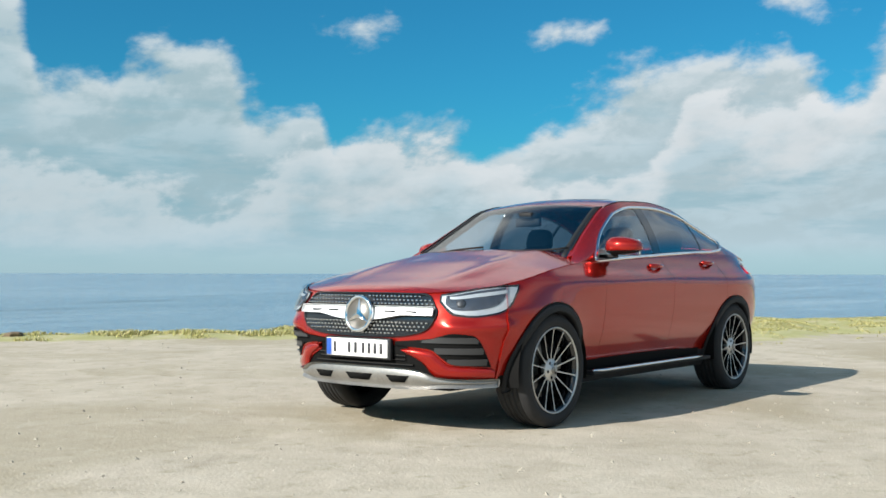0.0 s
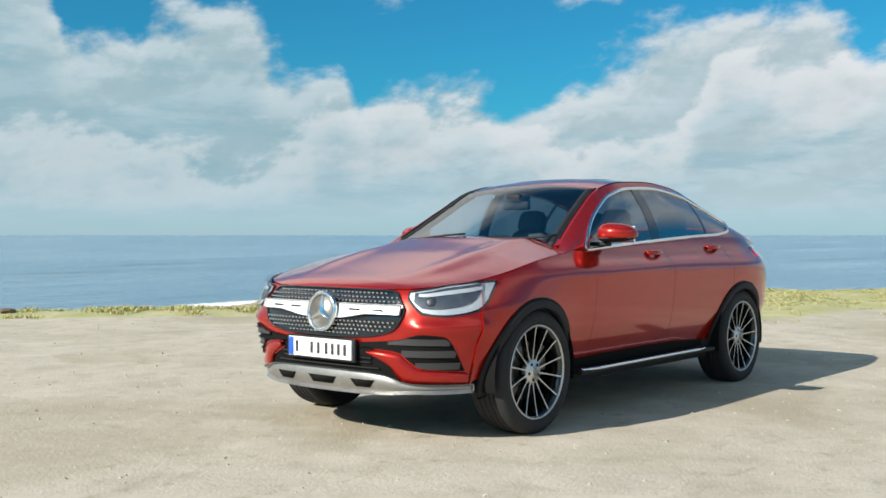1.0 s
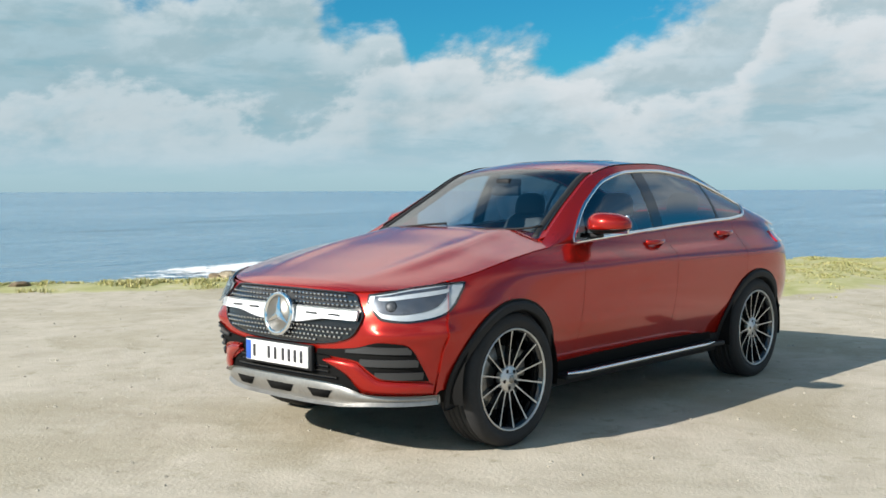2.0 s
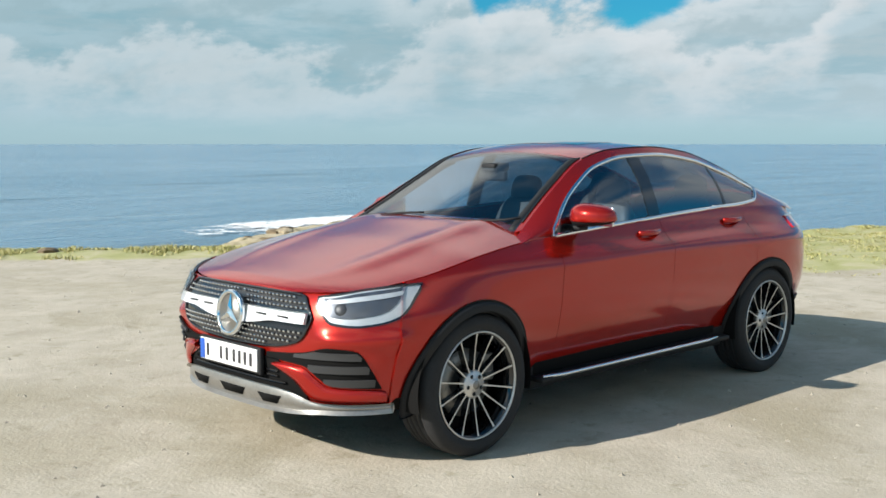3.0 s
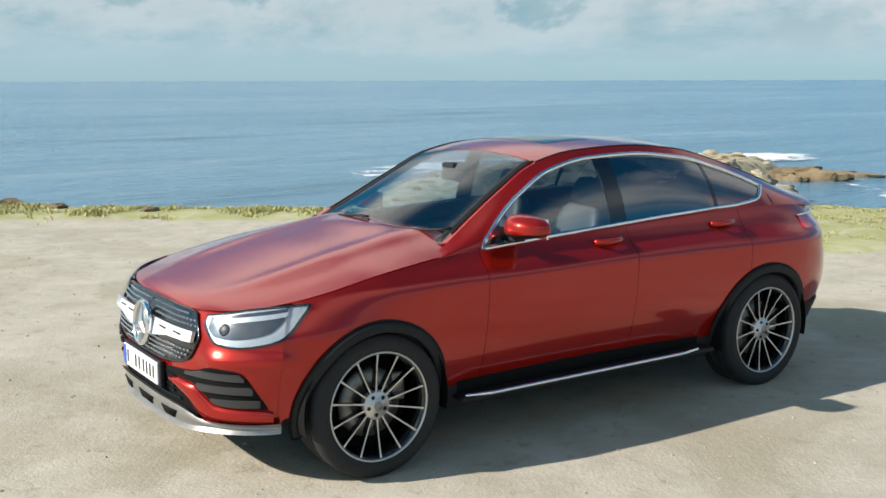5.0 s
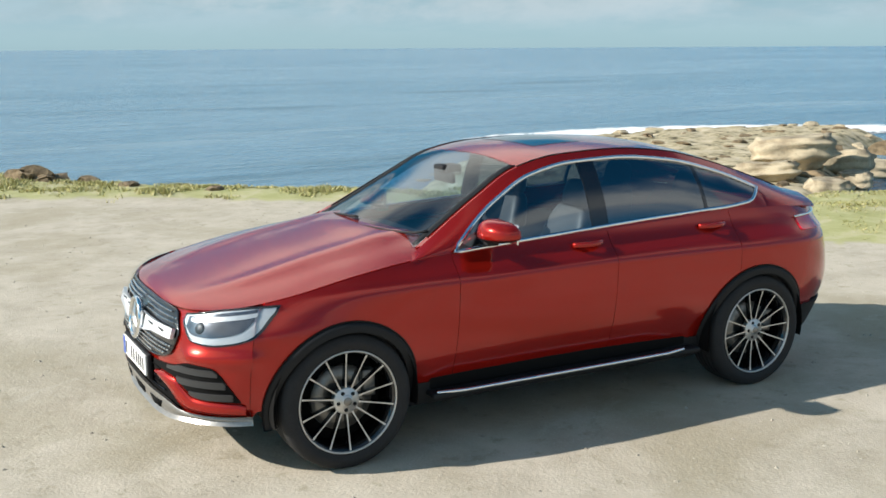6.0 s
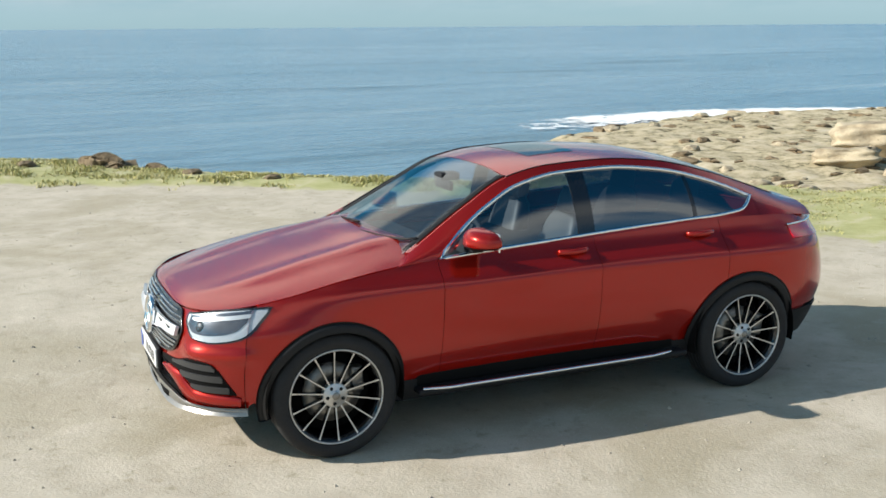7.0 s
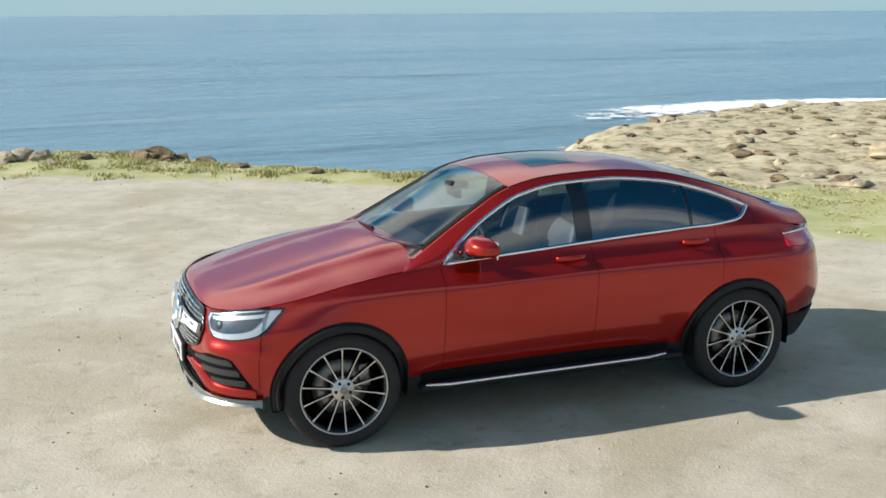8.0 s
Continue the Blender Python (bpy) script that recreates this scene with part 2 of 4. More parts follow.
def foam_material():
    m, n, s = material("surf_foam")
    at = n.add("ShaderNodeNewGeometry").outputs["Position"]
    s.inputs["Base Color"].default_value = (0.82, 0.84, 0.85, 1)
    s.inputs["Roughness"].default_value = 0.9
    thick = n.attribute("thick")
    spots = n.math("ADD", n.math("MULTIPLY", n.noise(at, 0.45, 8.0, 0.72, 0.8), 1.7), n.math("SUBTRACT", n.math("MULTIPLY", thick, 0.75), 0.42))
    n.link(n.smooth(spots, 0.72, 1.02), s.inputs["Alpha"])
    return m


def stone_material(name, dark, light):
    m, n, s = material(name)
    at = n.add("ShaderNodeTexCoord").outputs["Object"]
    big, fine = n.noise(at, 1.3, 6.0, 0.65), n.noise(at, 12.0, 6.0, 0.7)
    col = n.ramp(big, [(0.3, dark), (0.55, light), (0.75, [min(1, c * 1.15) for c in light])])
    n.link(n.mix(n.smooth(fine, 0.55, 0.75), col, dark), s.inputs["Base Color"])
    s.inputs["Roughness"].default_value = 0.92
    bump(n, s, n.math("ADD", big, n.math("MULTIPLY", fine, 0.3)), 0.7, 0.12)
    return m


def grass_material():
    m, n, s = material("dry_coastal_grass")
    island = n.add("ShaderNodeNewGeometry").outputs["Random Per Island"]
    n.link(n.ramp(island, [(0.0, (0.30, 0.30, 0.10)), (0.40, (0.40, 0.38, 0.14)), (0.75, (0.47, 0.42, 0.19)), (1.0, (0.53, 0.46, 0.26))]), s.inputs["Base Color"])
    s.inputs["Roughness"].default_value = 0.75
    return m


PAINT = paint_material()
BLACK = simple("black_grained_plastic", (0.014, 0.0145, 0.016), 0.6, relief=0.001, sheen=0.25)
GLOSS_BLACK = simple("gloss_black", (0.012, 0.012, 0.014), 0.12, coat=0.6)
CHROME = simple("chrome", (0.86, 0.87, 0.88), 0.12, metal=1.0, vary=0.02)
WHEEL_METAL = simple("machined_wheel_metal", (0.60, 0.595, 0.58), 0.42, metal=0.85, vary=0.06)
SKID = simple("brushed_skid_metal", (0.34, 0.33, 0.315), 0.38, metal=0.8, vary=0.18, scale=6.0)
SILVER = simple("silver_paint", (0.74, 0.75, 0.76), 0.45, metal=0.35, coat=0.5)
RUBBER = simple("tyre_rubber", (0.024, 0.024, 0.025), 0.72, vary=0.25, scale=9.0, relief=0.001, sheen=0.25)
SLAT = simple("grey_black_slat", (0.04, 0.041, 0.043), 0.45, sheen=0.4)
# dark underside parts, and the shade inside openings put into the colour
DARK = simple("shaded_underbody_and_openings", (0.008, 0.008, 0.008), 0.85, sheen=0.1)
IRON = simple("brake_iron", (0.26, 0.25, 0.23), 0.4, metal=0.8, vary=0.2)
FABRIC = simple("dark_upholstery", (0.03, 0.03, 0.031), 0.8, relief=0.002, sheen=0.3)
PALE = simple("grey_leather", (0.05, 0.051, 0.052), 0.55, relief=0.001)
WHITE = simple("white_plate", (0.78, 0.78, 0.77), 0.4, vary=0.03)
BLUE = simple("plate_blue", (0.02, 0.09, 0.42), 0.4)
LETTER = simple("plate_black", (0.03, 0.03, 0.035), 0.45)
LAMP_DARK = simple("lamp_dark_bowl", (0.035, 0.038, 0.045), 0.45, metal=0.3)
DRL = simple("white_light_guide", (0.48, 0.51, 0.54), 0.36, metal=0.3, coat=0.8, vary=0.12, scale=30.0)
LAMP_BOWL = simple("lamp_bowl_grey", (0.085, 0.097, 0.12), 0.22, metal=0.5, vary=0.6, scale=25.0)
RED_LENS = simple("red_lamp_lens", (0.55, 0.008, 0.03), 0.12, coat=1.0)
GLASS = glass_material("clear_car_glass", (0.58, 0.71, 0.79), face=0.15)
SCREEN_GLASS = glass_material("windscreen_glass", (0.52, 0.67, 0.76), face=0.09)
TINTED = glass_material("dark_privacy_glass", (0.20, 0.235, 0.265), face=0.19)
LENS = glass_material("clear_lens", (0.93, 0.95, 0.96), 0.8, face=0.04)
MIRROR = simple("mirror_silver", (0.9, 0.9, 0.9), 0.08, metal=1.0, vary=0.01)
GROUND = ground_material()
SEA = sea_material()
FOAM = foam_material()
TAN_STONE = stone_material("tan_limestone", (0.184, 0.143, 0.092), (0.46, 0.386, 0.267))
BROWN_STONE = stone_material("brown_lichened_rock", (0.055, 0.038, 0.02), (0.225, 0.165, 0.095))
PEBBLE = stone_material("grey_pebble", (0.166, 0.147, 0.12), (0.386, 0.35, 0.285))
GRASS = grass_material()


# ---- mesh helpers ----
def mesh_of(bm, name, mat, smooth=True):
    me = bpy.data.meshes.new(name)
    bm.normal_update()
    bm.to_mesh(me)
    bm.free()
    me.materials.append(mat)
    if smooth:
        me.polygons.foreach_set("use_smooth", [True] * len(me.polygons))
    return me


def part(name, bm, mat, parent, label="", smooth=True):
    ob = new(name, mesh_of(bm, name, mat, smooth))
    ob.parent = parent
    return tagged(ob, label)


def spline(xs, ys):
    """A smooth curve through a few knots, with no overshoot."""
    xs, ys = np.array(xs, float), np.array(ys, float)
    h, d = np.diff(xs), np.diff(ys) / np.diff(xs)
    m = np.zeros(len(xs))
    for i in range(1, len(xs) - 1):
        if d[i - 1] * d[i] > 0:
            m[i] = 2 * d[i - 1] * d[i] / (d[i - 1] + d[i])
    m[0], m[-1] = d[0], d[-1]

    def at(x):
        x = min(max(x, xs[0]), xs[-1])
        i = min(max(int(np.searchsorted(xs, x)) - 1, 0), len(h) - 1)
        t = (x - xs[i]) / h[i]
        return float((1 + 2 * t) * (1 - t) ** 2 * ys[i] + t * (1 - t) ** 2 * h[i] * m[i] + t * t * (3 - 2 * t) * ys[i + 1] + t * t * (t - 1) * h[i] * m[i + 1])

    return at


def steps(a, b, n):
    return [a + (b - a) * i / n for i in range(n + 1)]


def patch(fn, us, vs, skip=None, depth=0.012, flip=False, fix=None):
    """A sheet fn(u, v) over a grid, with its rim folded inwards by depth. skip(face centre): leave a face out."""
    bm = bmesh.new()
    grid = [[bm.verts.new(fn(u, v)) for v in vs] for u in us]
    if fix:
        for row in grid:
            for v in row:
                v.co = fix(v.co)
    for i in range(len(us) - 1):
        for j in range(len(vs) - 1):
            quad = [grid[i][j], grid[i + 1][j], grid[i + 1][j + 1], grid[i][j + 1]]
            mid = sum((v.co for v in quad), Vector()) / 4
            if skip and skip(mid):
                continue
            bm.faces.new(quad[::-1] if flip else quad)
    bmesh.ops.remove_doubles(bm, verts=bm.verts, dist=0.0004)
    bmesh.ops.delete(bm, geom=[v for v in bm.verts if not v.link_faces], context="VERTS")
    bm.normal_update()
    if depth:
        rim = [e for e in bm.edges if len(e.link_faces) == 1]
        normals = {v: v.normal.copy() for e in rim for v in e.verts}
        for e in rim:
            e.smooth = False
        made = bmesh.ops.extrude_edge_only(bm, edges=rim)["geom"]
        ends = [v for v in made if isinstance(v, bmesh.types.BMVert)]
        old = list(normals)
        for v in ends:
            near = min(old, key=lambda o: (o.co - v.co).length_squared)
            v.co -= normals[near] * depth
    return bm


def box(bm, centre, size, bevel=0.0, turn=None, segments=2):
    made = bmesh.ops.create_cube(bm, size=1.0)["verts"]
    m = Matrix.Translation(centre) @ (turn or Matrix()) @ Matrix.Diagonal((*size, 1))
    bmesh.ops.transform(bm, matrix=m, verts=made)
    if bevel:
        edges = list({e for v in made for e in v.link_edges})
        bmesh.ops.bevel(bm, geom=edges, offset=bevel, segments=segments, affect="EDGES", profile=0.6)
    return bm


def boxed(centre, size, bevel=0.0, turn=None, segments=2):
    return box(bmesh.new(), centre, size, bevel, turn, segments)


def tube(points, radius, sides=8, closed=False, squash=1.0):
    """A round bar along a line of points."""
    bm = bmesh.new()
    pts = [Vector(p) for p in points]
    rings = []
    for i, p in enumerate(pts):
        a = pts[i - 1] if i or closed else p
        b = pts[(i + 1) % len(pts)] if i < len(pts) - 1 or closed else p
        way = (b - a).normalized()
        side = way.cross(Vector((0, 0, 1)) if abs(way.z) < 0.95 else Vector((1, 0, 0))).normalized()
        up = side.cross(way)
        rings.append([bm.verts.new(p + side * (radius * squash * math.cos(2 * math.pi * k / sides)) + up * (radius * math.sin(2 * math.pi * k / sides))) for k in range(sides)])
    for i in range(len(rings) - (0 if closed else 1)):
        a, b = rings[i], rings[(i + 1) % len(rings)]
        for k in range(sides):
            bm.faces.new([a[k], a[(k + 1) % sides], b[(k + 1) % sides], b[k]])
    if not closed:
        bm.faces.new(rings[0])
        bm.faces.new(rings[-1][::-1])
    bmesh.ops.recalc_face_normals(bm, faces=bm.faces)
    return bm


def lathe(profile, count=64, closed=True):
    """A ring body turned about the y axis; profile: (radius, y)."""
    bm = bmesh.new()
    rings = [[bm.verts.new((r * math.cos(2 * math.pi * k / count), y, r * math.sin(2 * math.pi * k / count))) for k in range(count)] for r, y in profile]
    n = len(rings)
    for i in range(n if closed else n - 1):
        a, b = rings[i], rings[(i + 1) % n]
        for k in range(count):
            bm.faces.new([a[k], a[(k + 1) % count], b[(k + 1) % count], b[k]])
    bmesh.ops.remove_doubles(bm, verts=bm.verts, dist=0.0003)
    bmesh.ops.recalc_face_normals(bm, faces=bm.faces)
    return bm


# ---- ground, sea ----
SEA_Z = -4.2
edge_y = spline([-400, -60, -20, -8, -3.4, -1, 1.5, 3.5, 5.5, 7.6, 10.3, 14.5, 40, 400], [190, 44, 22, 16.5, 14.2, 12.4, 10.2, 8.9, 7.2, 5.5, 4.2, 2.6, -8, -150])
sand_y = spline([-400, -60, -3.3, -1.2, 1.2, 2.6, 4.2, 5.4, 6.4, 9.2, 14, 40, 400], [184, 39, 11.3, 10.2, 8.9, 8.0, 5.0, 2.7, 1.4, 0.5, -1.2, -12, -156])
SHELF = [(10, 6), (14, 21), (18.5, 36), (21.5, 40.5), (26, 44.5), (33, 49), (39, 51), (46, 51.5), (53, 50), (58, 47), (56, 42), (49, 38.5), (40, 31), (30, 23), (20, 14.5), (15, 5)]


def shelf_depth(x, y):
    """How far inside (positive) or outside the rocky point a place lies."""
    inside, near = False, 1e9
    for (ax, ay), (bx, by) in zip(SHELF, SHELF[1:] + SHELF[:1]):
        if (ay > y) != (by > y) and x < (bx - ax) * (y - ay) / (by - ay) + ax:
            inside = not inside
        t = max(0.0, min(1.0, ((x - ax) * (bx - ax) + (y - ay) * (by - ay)) / ((bx - ax) ** 2 + (by - ay) ** 2)))
        near = min(near, math.hypot(x - ax - t * (bx - ax), y - ay - t * (by - ay)))
    return near if inside else -near


def ease(t):
    t = min(max(t, 0.0), 1.0)
    return t * t * (3 - 2 * t)


def terrain(x, y):
    """Height of the land, how grassy it is, and how rocky."""
    d = (y - edge_y(x)) * 0.8
    near = abs(x) < 120 and abs(y) < 120
    wob = noise.fractal((x * 0.25, y * 0.25, 3.1), 0.6, 2.1, 4) if near else 0.0
    z = -9.0 * ease((d + wob * 0.8) / 8.0)
    turf = ease((y - sand_y(x) + wob * 0.7) / 0.9)
    # low hummocks where the grass grows, flat where the car stands
    if near:
        z += turf * (0.05 + 0.09 * noise.noise((x * 0.9, y * 0.9, 0.0))) + 0.012 * noise.noise((x * 0.6, y * 0.6, 5.0))
    rocky = 0.0
    if 0 < x < 75 and -10 < y < 75:
        s = shelf_depth(x, y)
        if s > -4:
            lump = noise.fractal((x * 0.16, y * 0.16, 7.7), 0.7, 2.1, 5)
            strata = noise.fractal((x * 0.75, y * 0.75, 1.7), 0.8, 2.1, 4)
            rock_z = SEA_Z - 1.2 + 2.1 * ease((s + 3) / 5.0) + 0.16 * lump + 0.11 * (math.floor(strata * 4) / 4 + 0.3 * strata)
            if rock_z > z:
                z, rocky, turf = rock_z, 1.0, 0.0
    return z, turf, rocky


def axis(fine_low, fine_high, step, far):
    """Grid lines: even in the middle, ever wider further out."""
    out, gap, low, high = list(np.arange(fine_low, fine_high + 1e-6, step)), step, fine_low, fine_high
    while high < far:
        gap *= 1.25
        low, high = low - gap, high + gap
        out = [low, *out, high]
    return out


def build_ground():
    xs, ys = axis(-14, 64, 0.4, 4000), axis(-12, 62, 0.4, 4000)
    data = [terrain(x, y) for x in xs for y in ys]
    verts = [(x, y, data[i * len(ys) + j][0]) for i, x in enumerate(xs) for j, y in enumerate(ys)]
    ny = len(ys)
    faces = [(i * ny + j, (i + 1) * ny + j, (i + 1) * ny + j + 1, i * ny + j + 1) for i in range(len(xs) - 1) for j in range(ny - 1)]
    me = bpy.data.meshes.new("ground")
    me.from_pydata(verts, [], faces)
    me.materials.append(GROUND)
    me.polygons.foreach_set("use_smooth", [True] * len(faces))
    for name, n in (("turf", 1), ("shelf", 2)):
        me.attributes.new(name, "FLOAT", "POINT").data.foreach_set("value", [d[n] for d in data])
    return tagged(new("ground", me), "pale sandy gravel clifftop with a grassy edge and rocky shelf", "ground", kind="structure")


build_ground()


def build_sea():
    bm = bmesh.new()
    bmesh.ops.create_grid(bm, x_segments=4, y_segments=4, size=4900)
    bmesh.ops.translate(bm, verts=bm.verts, vec=(0, 0, SEA_Z))
    me = mesh_of(bm, "water", SEA)
    return tagged(new("water", me), "calm blue-grey sea with small ripples", "sea", kind="structure")


build_sea()


def build_foam(name, line, width, label):
    """A ragged sheet of surf along a line of places."""
    pts, bm = [Vector((x, y, SEA_Z + 0.05)) for x, y in line], bmesh.new()
    fine = []
    for a, b in zip(pts, pts[1:]):
        fine += [a.lerp(b, k / 8) for k in range(8)]
    thick = bm.verts.layers.float.new("thick")
    rows = []
    for i, p in enumerate(fine):
        way = (fine[min(i + 1, len(fine) - 1)] - fine[max(i - 1, 0)]).normalized()
        out = Vector((-way.y, way.x, 0))
        row = []
        for k in range(13):
            t = k / 12
            v = bm.verts.new(p + out * (t * width - width * 0.25) + Vector((0, 0, 0.10 * math.sin(math.pi * t))))
            v[thick] = math.sin(math.pi * t) * min(1, i / 28, (len(fine) - 1 - i) / 6)
            row.append(v)
        rows.append(row)
    for a, b in zip(rows, rows[1:]):
        for k in range(12):
            bm.faces.new([a[k], b[k], b[k + 1], a[k + 1]])
    me = mesh_of(bm, name, FOAM)
    tagged(new(name, me), label, "foam", kind="stuff")


build_foam("surf", [(27, 47), (30, 49.8), (34, 52), (39, 54), (46, 54.5), (54, 53), (62, 48), (68, 43)], 11.5, "white surf breaking along the rocky point")
build_foam("surf", [(55, 38.5), (50, 33), (46, 28), (44, 23), (42, 17)], 2.6, "thin white surf washing the cove")

# ---- car body curves: x to the rear, z up, half widths ----
XC, XR, NOSE, TAIL, HALF = -1.40, 1.55, -2.285, 2.42, 0.945
N_FRONT, N_REAR = 3.3, 3.0
width_z = spline([0.22, 0.32, 0.42, 0.53, 0.62, 0.74, 0.84, 0.93, 1.02, 1.10, 1.20], [0.858, 0.885, 0.921, 0.962, 0.988, 1.0, 0.984, 0.960, 0.905, 0.868, 0.83])
door_z = spline([0.22, 0.32, 0.42, 0.53, 0.62, 0.74, 0.84, 0.92, 0.97, 1.02, 1.10, 1.20], [0.845, 0.872, 0.904, 0.944, 0.968, 0.987, 0.996, 1.0, 0.980, 0.928, 0.872, 0.83])
front_z = spline([0.22, 0.32, 0.42, 0.56, 0.70, 0.80, 0.87, 0.93, 1.10], [0.075, 0.025, 0.012, 0.0, 0.012, 0.045, 0.085, 0.16, 0.30])
rear_z = spline([0.22, 0.35, 0.50, 0.62, 0.75, 0.90, 1.02, 1.12, 1.2], [0.20, 0.09, 0.03, 0.0, 0.02, 0.07, 0.10, 0.13, 0.2])
waist_x = spline([-1.4, -0.9, 0.0, 0.9, 1.5], [1.0, 0.982, 0.978, 0.985, 1.0])
shoulder = spline([-2.30, -2.1, -1.8, -1.4, -1.0, -0.7, 0.0, 0.8, 1.4, 1.8, 2.1, 2.45], [0.862, 0.895, 0.948, 1.010, 1.058, 1.078, 1.10, 1.135, 1.155, 1.145, 1.11, 1.05])
sill_z = spline([-2.3, -1.95, -1.9, 1.9, 1.95, 2.45], [0.25, 0.25, 0.30, 0.30, 0.33, 0.40])


def plan(u):
    """The outline from above for u in 0..3: nose, side, tail. Returns x, half width, share of nose, share of tail."""
    if u < 1:
        a, p = u * math.pi / 2, 2 / N_FRONT
        c = math.cos(a) ** p
        return XC - (XC - NOSE) * c, HALF * math.sin(a) ** p, c, 0.0
    if u <= 2:
        x = XC + (XR - XC) * (u - 1)
        return x, HALF * waist_x(x), 0.0, 0.0
    a, p = (3 - u) * math.pi / 2, 2 / N_REAR
    c = math.cos(a) ** p
    return XR + (TAIL - XR) * c, HALF * math.sin(a) ** p, 0.0, c


def skin(u, z, out=0.0, side=-1):
    """A place on the body's side wall at plan position u and height z; out: metres in front of it."""
    x, y, f, r = plan(u)
    fade = 1.0 if u > 1 else ease(u / 0.8)
    k = ease((x + 1.75) / 0.9)
    w = width_z(z) * (1 - k) + door_z(z) * k
    # the shelf of the bumper below the lamps
    if u < 1:
        y = y + 0.026 * ease((u - 0.26) / 0.12) * ease((0.86 - u) / 0.2) * math.exp(-(((z - 0.655) / 0.040) ** 2))
        x = x - 0.018 * ease((u - 0.26) / 0.12) * ease((0.62 - u) / 0.2) * math.exp(-(((z - 0.655) / 0.040) ** 2))
    # the hollow of the doors and the two lines pressed into them
    press = 0.0
    if -0.95 < x < 1.5:
        k = ease((x + 0.95) / 0.5) * ease((1.5 - x) / 0.4)
        line = 0.93 + 0.05 * (x + 0.5)
        press = k * (0.005 * math.exp(-(((z - line) / 0.020) ** 2)) - 0.003 * math.exp(-(((z - line + 0.10) / 0.06) ** 2)))
    p = Vector((x + f * front_z(z) - r * rear_z(z), side * (y * w * (1 - 0.035 * f * fade * ease((z - 0.75) / 0.2) - 0.035 * r * ease((z - 0.85) / 0.25)) + press), z))
    if out:
        e = 1e-3
        a, b = skin(min(u + e, 3.0), z, 0, side) - skin(max(u - e, 0.0), z, 0, side), skin(u, z + e, 0, side) - skin(u, z - e, 0, side)
        n = a.cross(b).normalized()
        if n.dot(Vector((x - 0.1, side * y * 1.2, 0))) < 0:
            n = -n
        p = p + n * out
    return p


def u_of_x(x):
    """The plan position of a station x on the side."""
    if x < XC:
        c = min(1.0, (XC - x) / (XC - NOSE))
        return math.acos(c ** (N_FRONT / 2)) / (math.pi / 2)
    if x <= XR:
        return 1 + (x - XC) / (XR - XC)
    c = min(1.0, (x - XR) / (TAIL - XR))
    return 3 - math.acos(c ** (N_REAR / 2)) / (math.pi / 2)


def u_of_y(y):
    """The plan position of a half width y on the nose."""
    return math.asin(min(1.0, y / HALF) ** (N_FRONT / 2)) / (math.pi / 2)


def top_edge(u, side=-1):
    return skin(u, shoulder(plan(u)[0]), 0, side)


crown = spline([-2.3, -2.0, -1.4, -0.9, 2.0, 2.45], [0.018, 0.045, 0.066, 0.090, 0.05, 0.02])


def lid(u, q):
    """The bonnet (and the deck behind): q runs from one shoulder (-1) to the other (1)."""
    e = top_edge(u)
    bulge = 1 - abs(q) ** 2.6
    ridge = 0.012 * math.exp(-(((abs(q) - 0.55) / 0.10) ** 2)) * ease((e.x + 2.2) / 0.6)
    return Vector((e.x - (0.05 * ease((e.x + 2.2) / 0.8) + 0.14 * ease((e.x + 1.2) / 0.48) * (e.x < 0)) * (1 - q * q) * (1 if e.x < 0 else -0.6), -e.y * q, e.z + crown(e.x) * bulge * min(1, abs(e.y) / 0.6) + ridge))


WHEEL_X, WHEEL_Z, ARCH = 1.4365, 0.367, 0.398


def in_arch(p):
    return min(math.hypot(p.x - s * WHEEL_X, p.z - WHEEL_Z) for s in (-1, 1)) < ARCH


def to_arch(p):
    """Points close to the rim of a wheel arch move onto it."""
    for s in (-1, 1):
        d = Vector((p.x - s * WHEEL_X, 0, p.z - WHEEL_Z))
        if abs(d.length - ARCH) < 0.022:
            d *= ARCH / d.length
            return Vector((s * WHEEL_X + d.x, p.y, WHEEL_Z + d.z))
    return p


# ---- car ----
car = new("car")
tagged(car, "glossy red coupe-roofed SUV parked on sandy gravel", "car")


def side_panel(name, x0, x1, side, label="", low=None, high=1.0, parent=car):
    """One panel of the side between two stations, from the sill up to a share of the shoulder."""
    us = steps(u_of_x(x0 + 0.0016), u_of_x(x1 - 0.0016), max(6, int((x1 - x0) / 0.03)))
    rows = steps(0, high, 34)

    def place(u, r):
        x = plan(u)[0]
        a = low if low is not None else sill_z(x) + 0.06
        b = shoulder(x)
        return skin(u, a + (b - a) * r, 0, side)

    bm = patch(place, us, rows, skip=in_arch, fix=to_arch, flip=side > 0)
    return part(name, bm, PAINT, parent, label)


def nose_panel(name, z0, z1, u0, u1, label, mat, parent, out=0.0, rows=12, cols=40, depth=0.012):
    """A panel round the nose or tail between two heights, given at each plan position, over both sides."""
    us = [-u for u in steps(u0, u1, cols)[::-1]] + (steps(u0, u1, cols) if u0 else steps(u0, u1, cols)[1:])
    bm = patch(lambda u, r: skin(abs(u), z0(abs(u)) + (z1(abs(u)) - z0(abs(u))) * r, out, -1 if u < 0 else 1), us, steps(0, 1, rows), depth=depth, flip=False, skip=in_arch, fix=to_arch)
    bmesh.ops.recalc_face_normals(bm, faces=bm.faces)
    return part(name, bm, mat, parent, label)


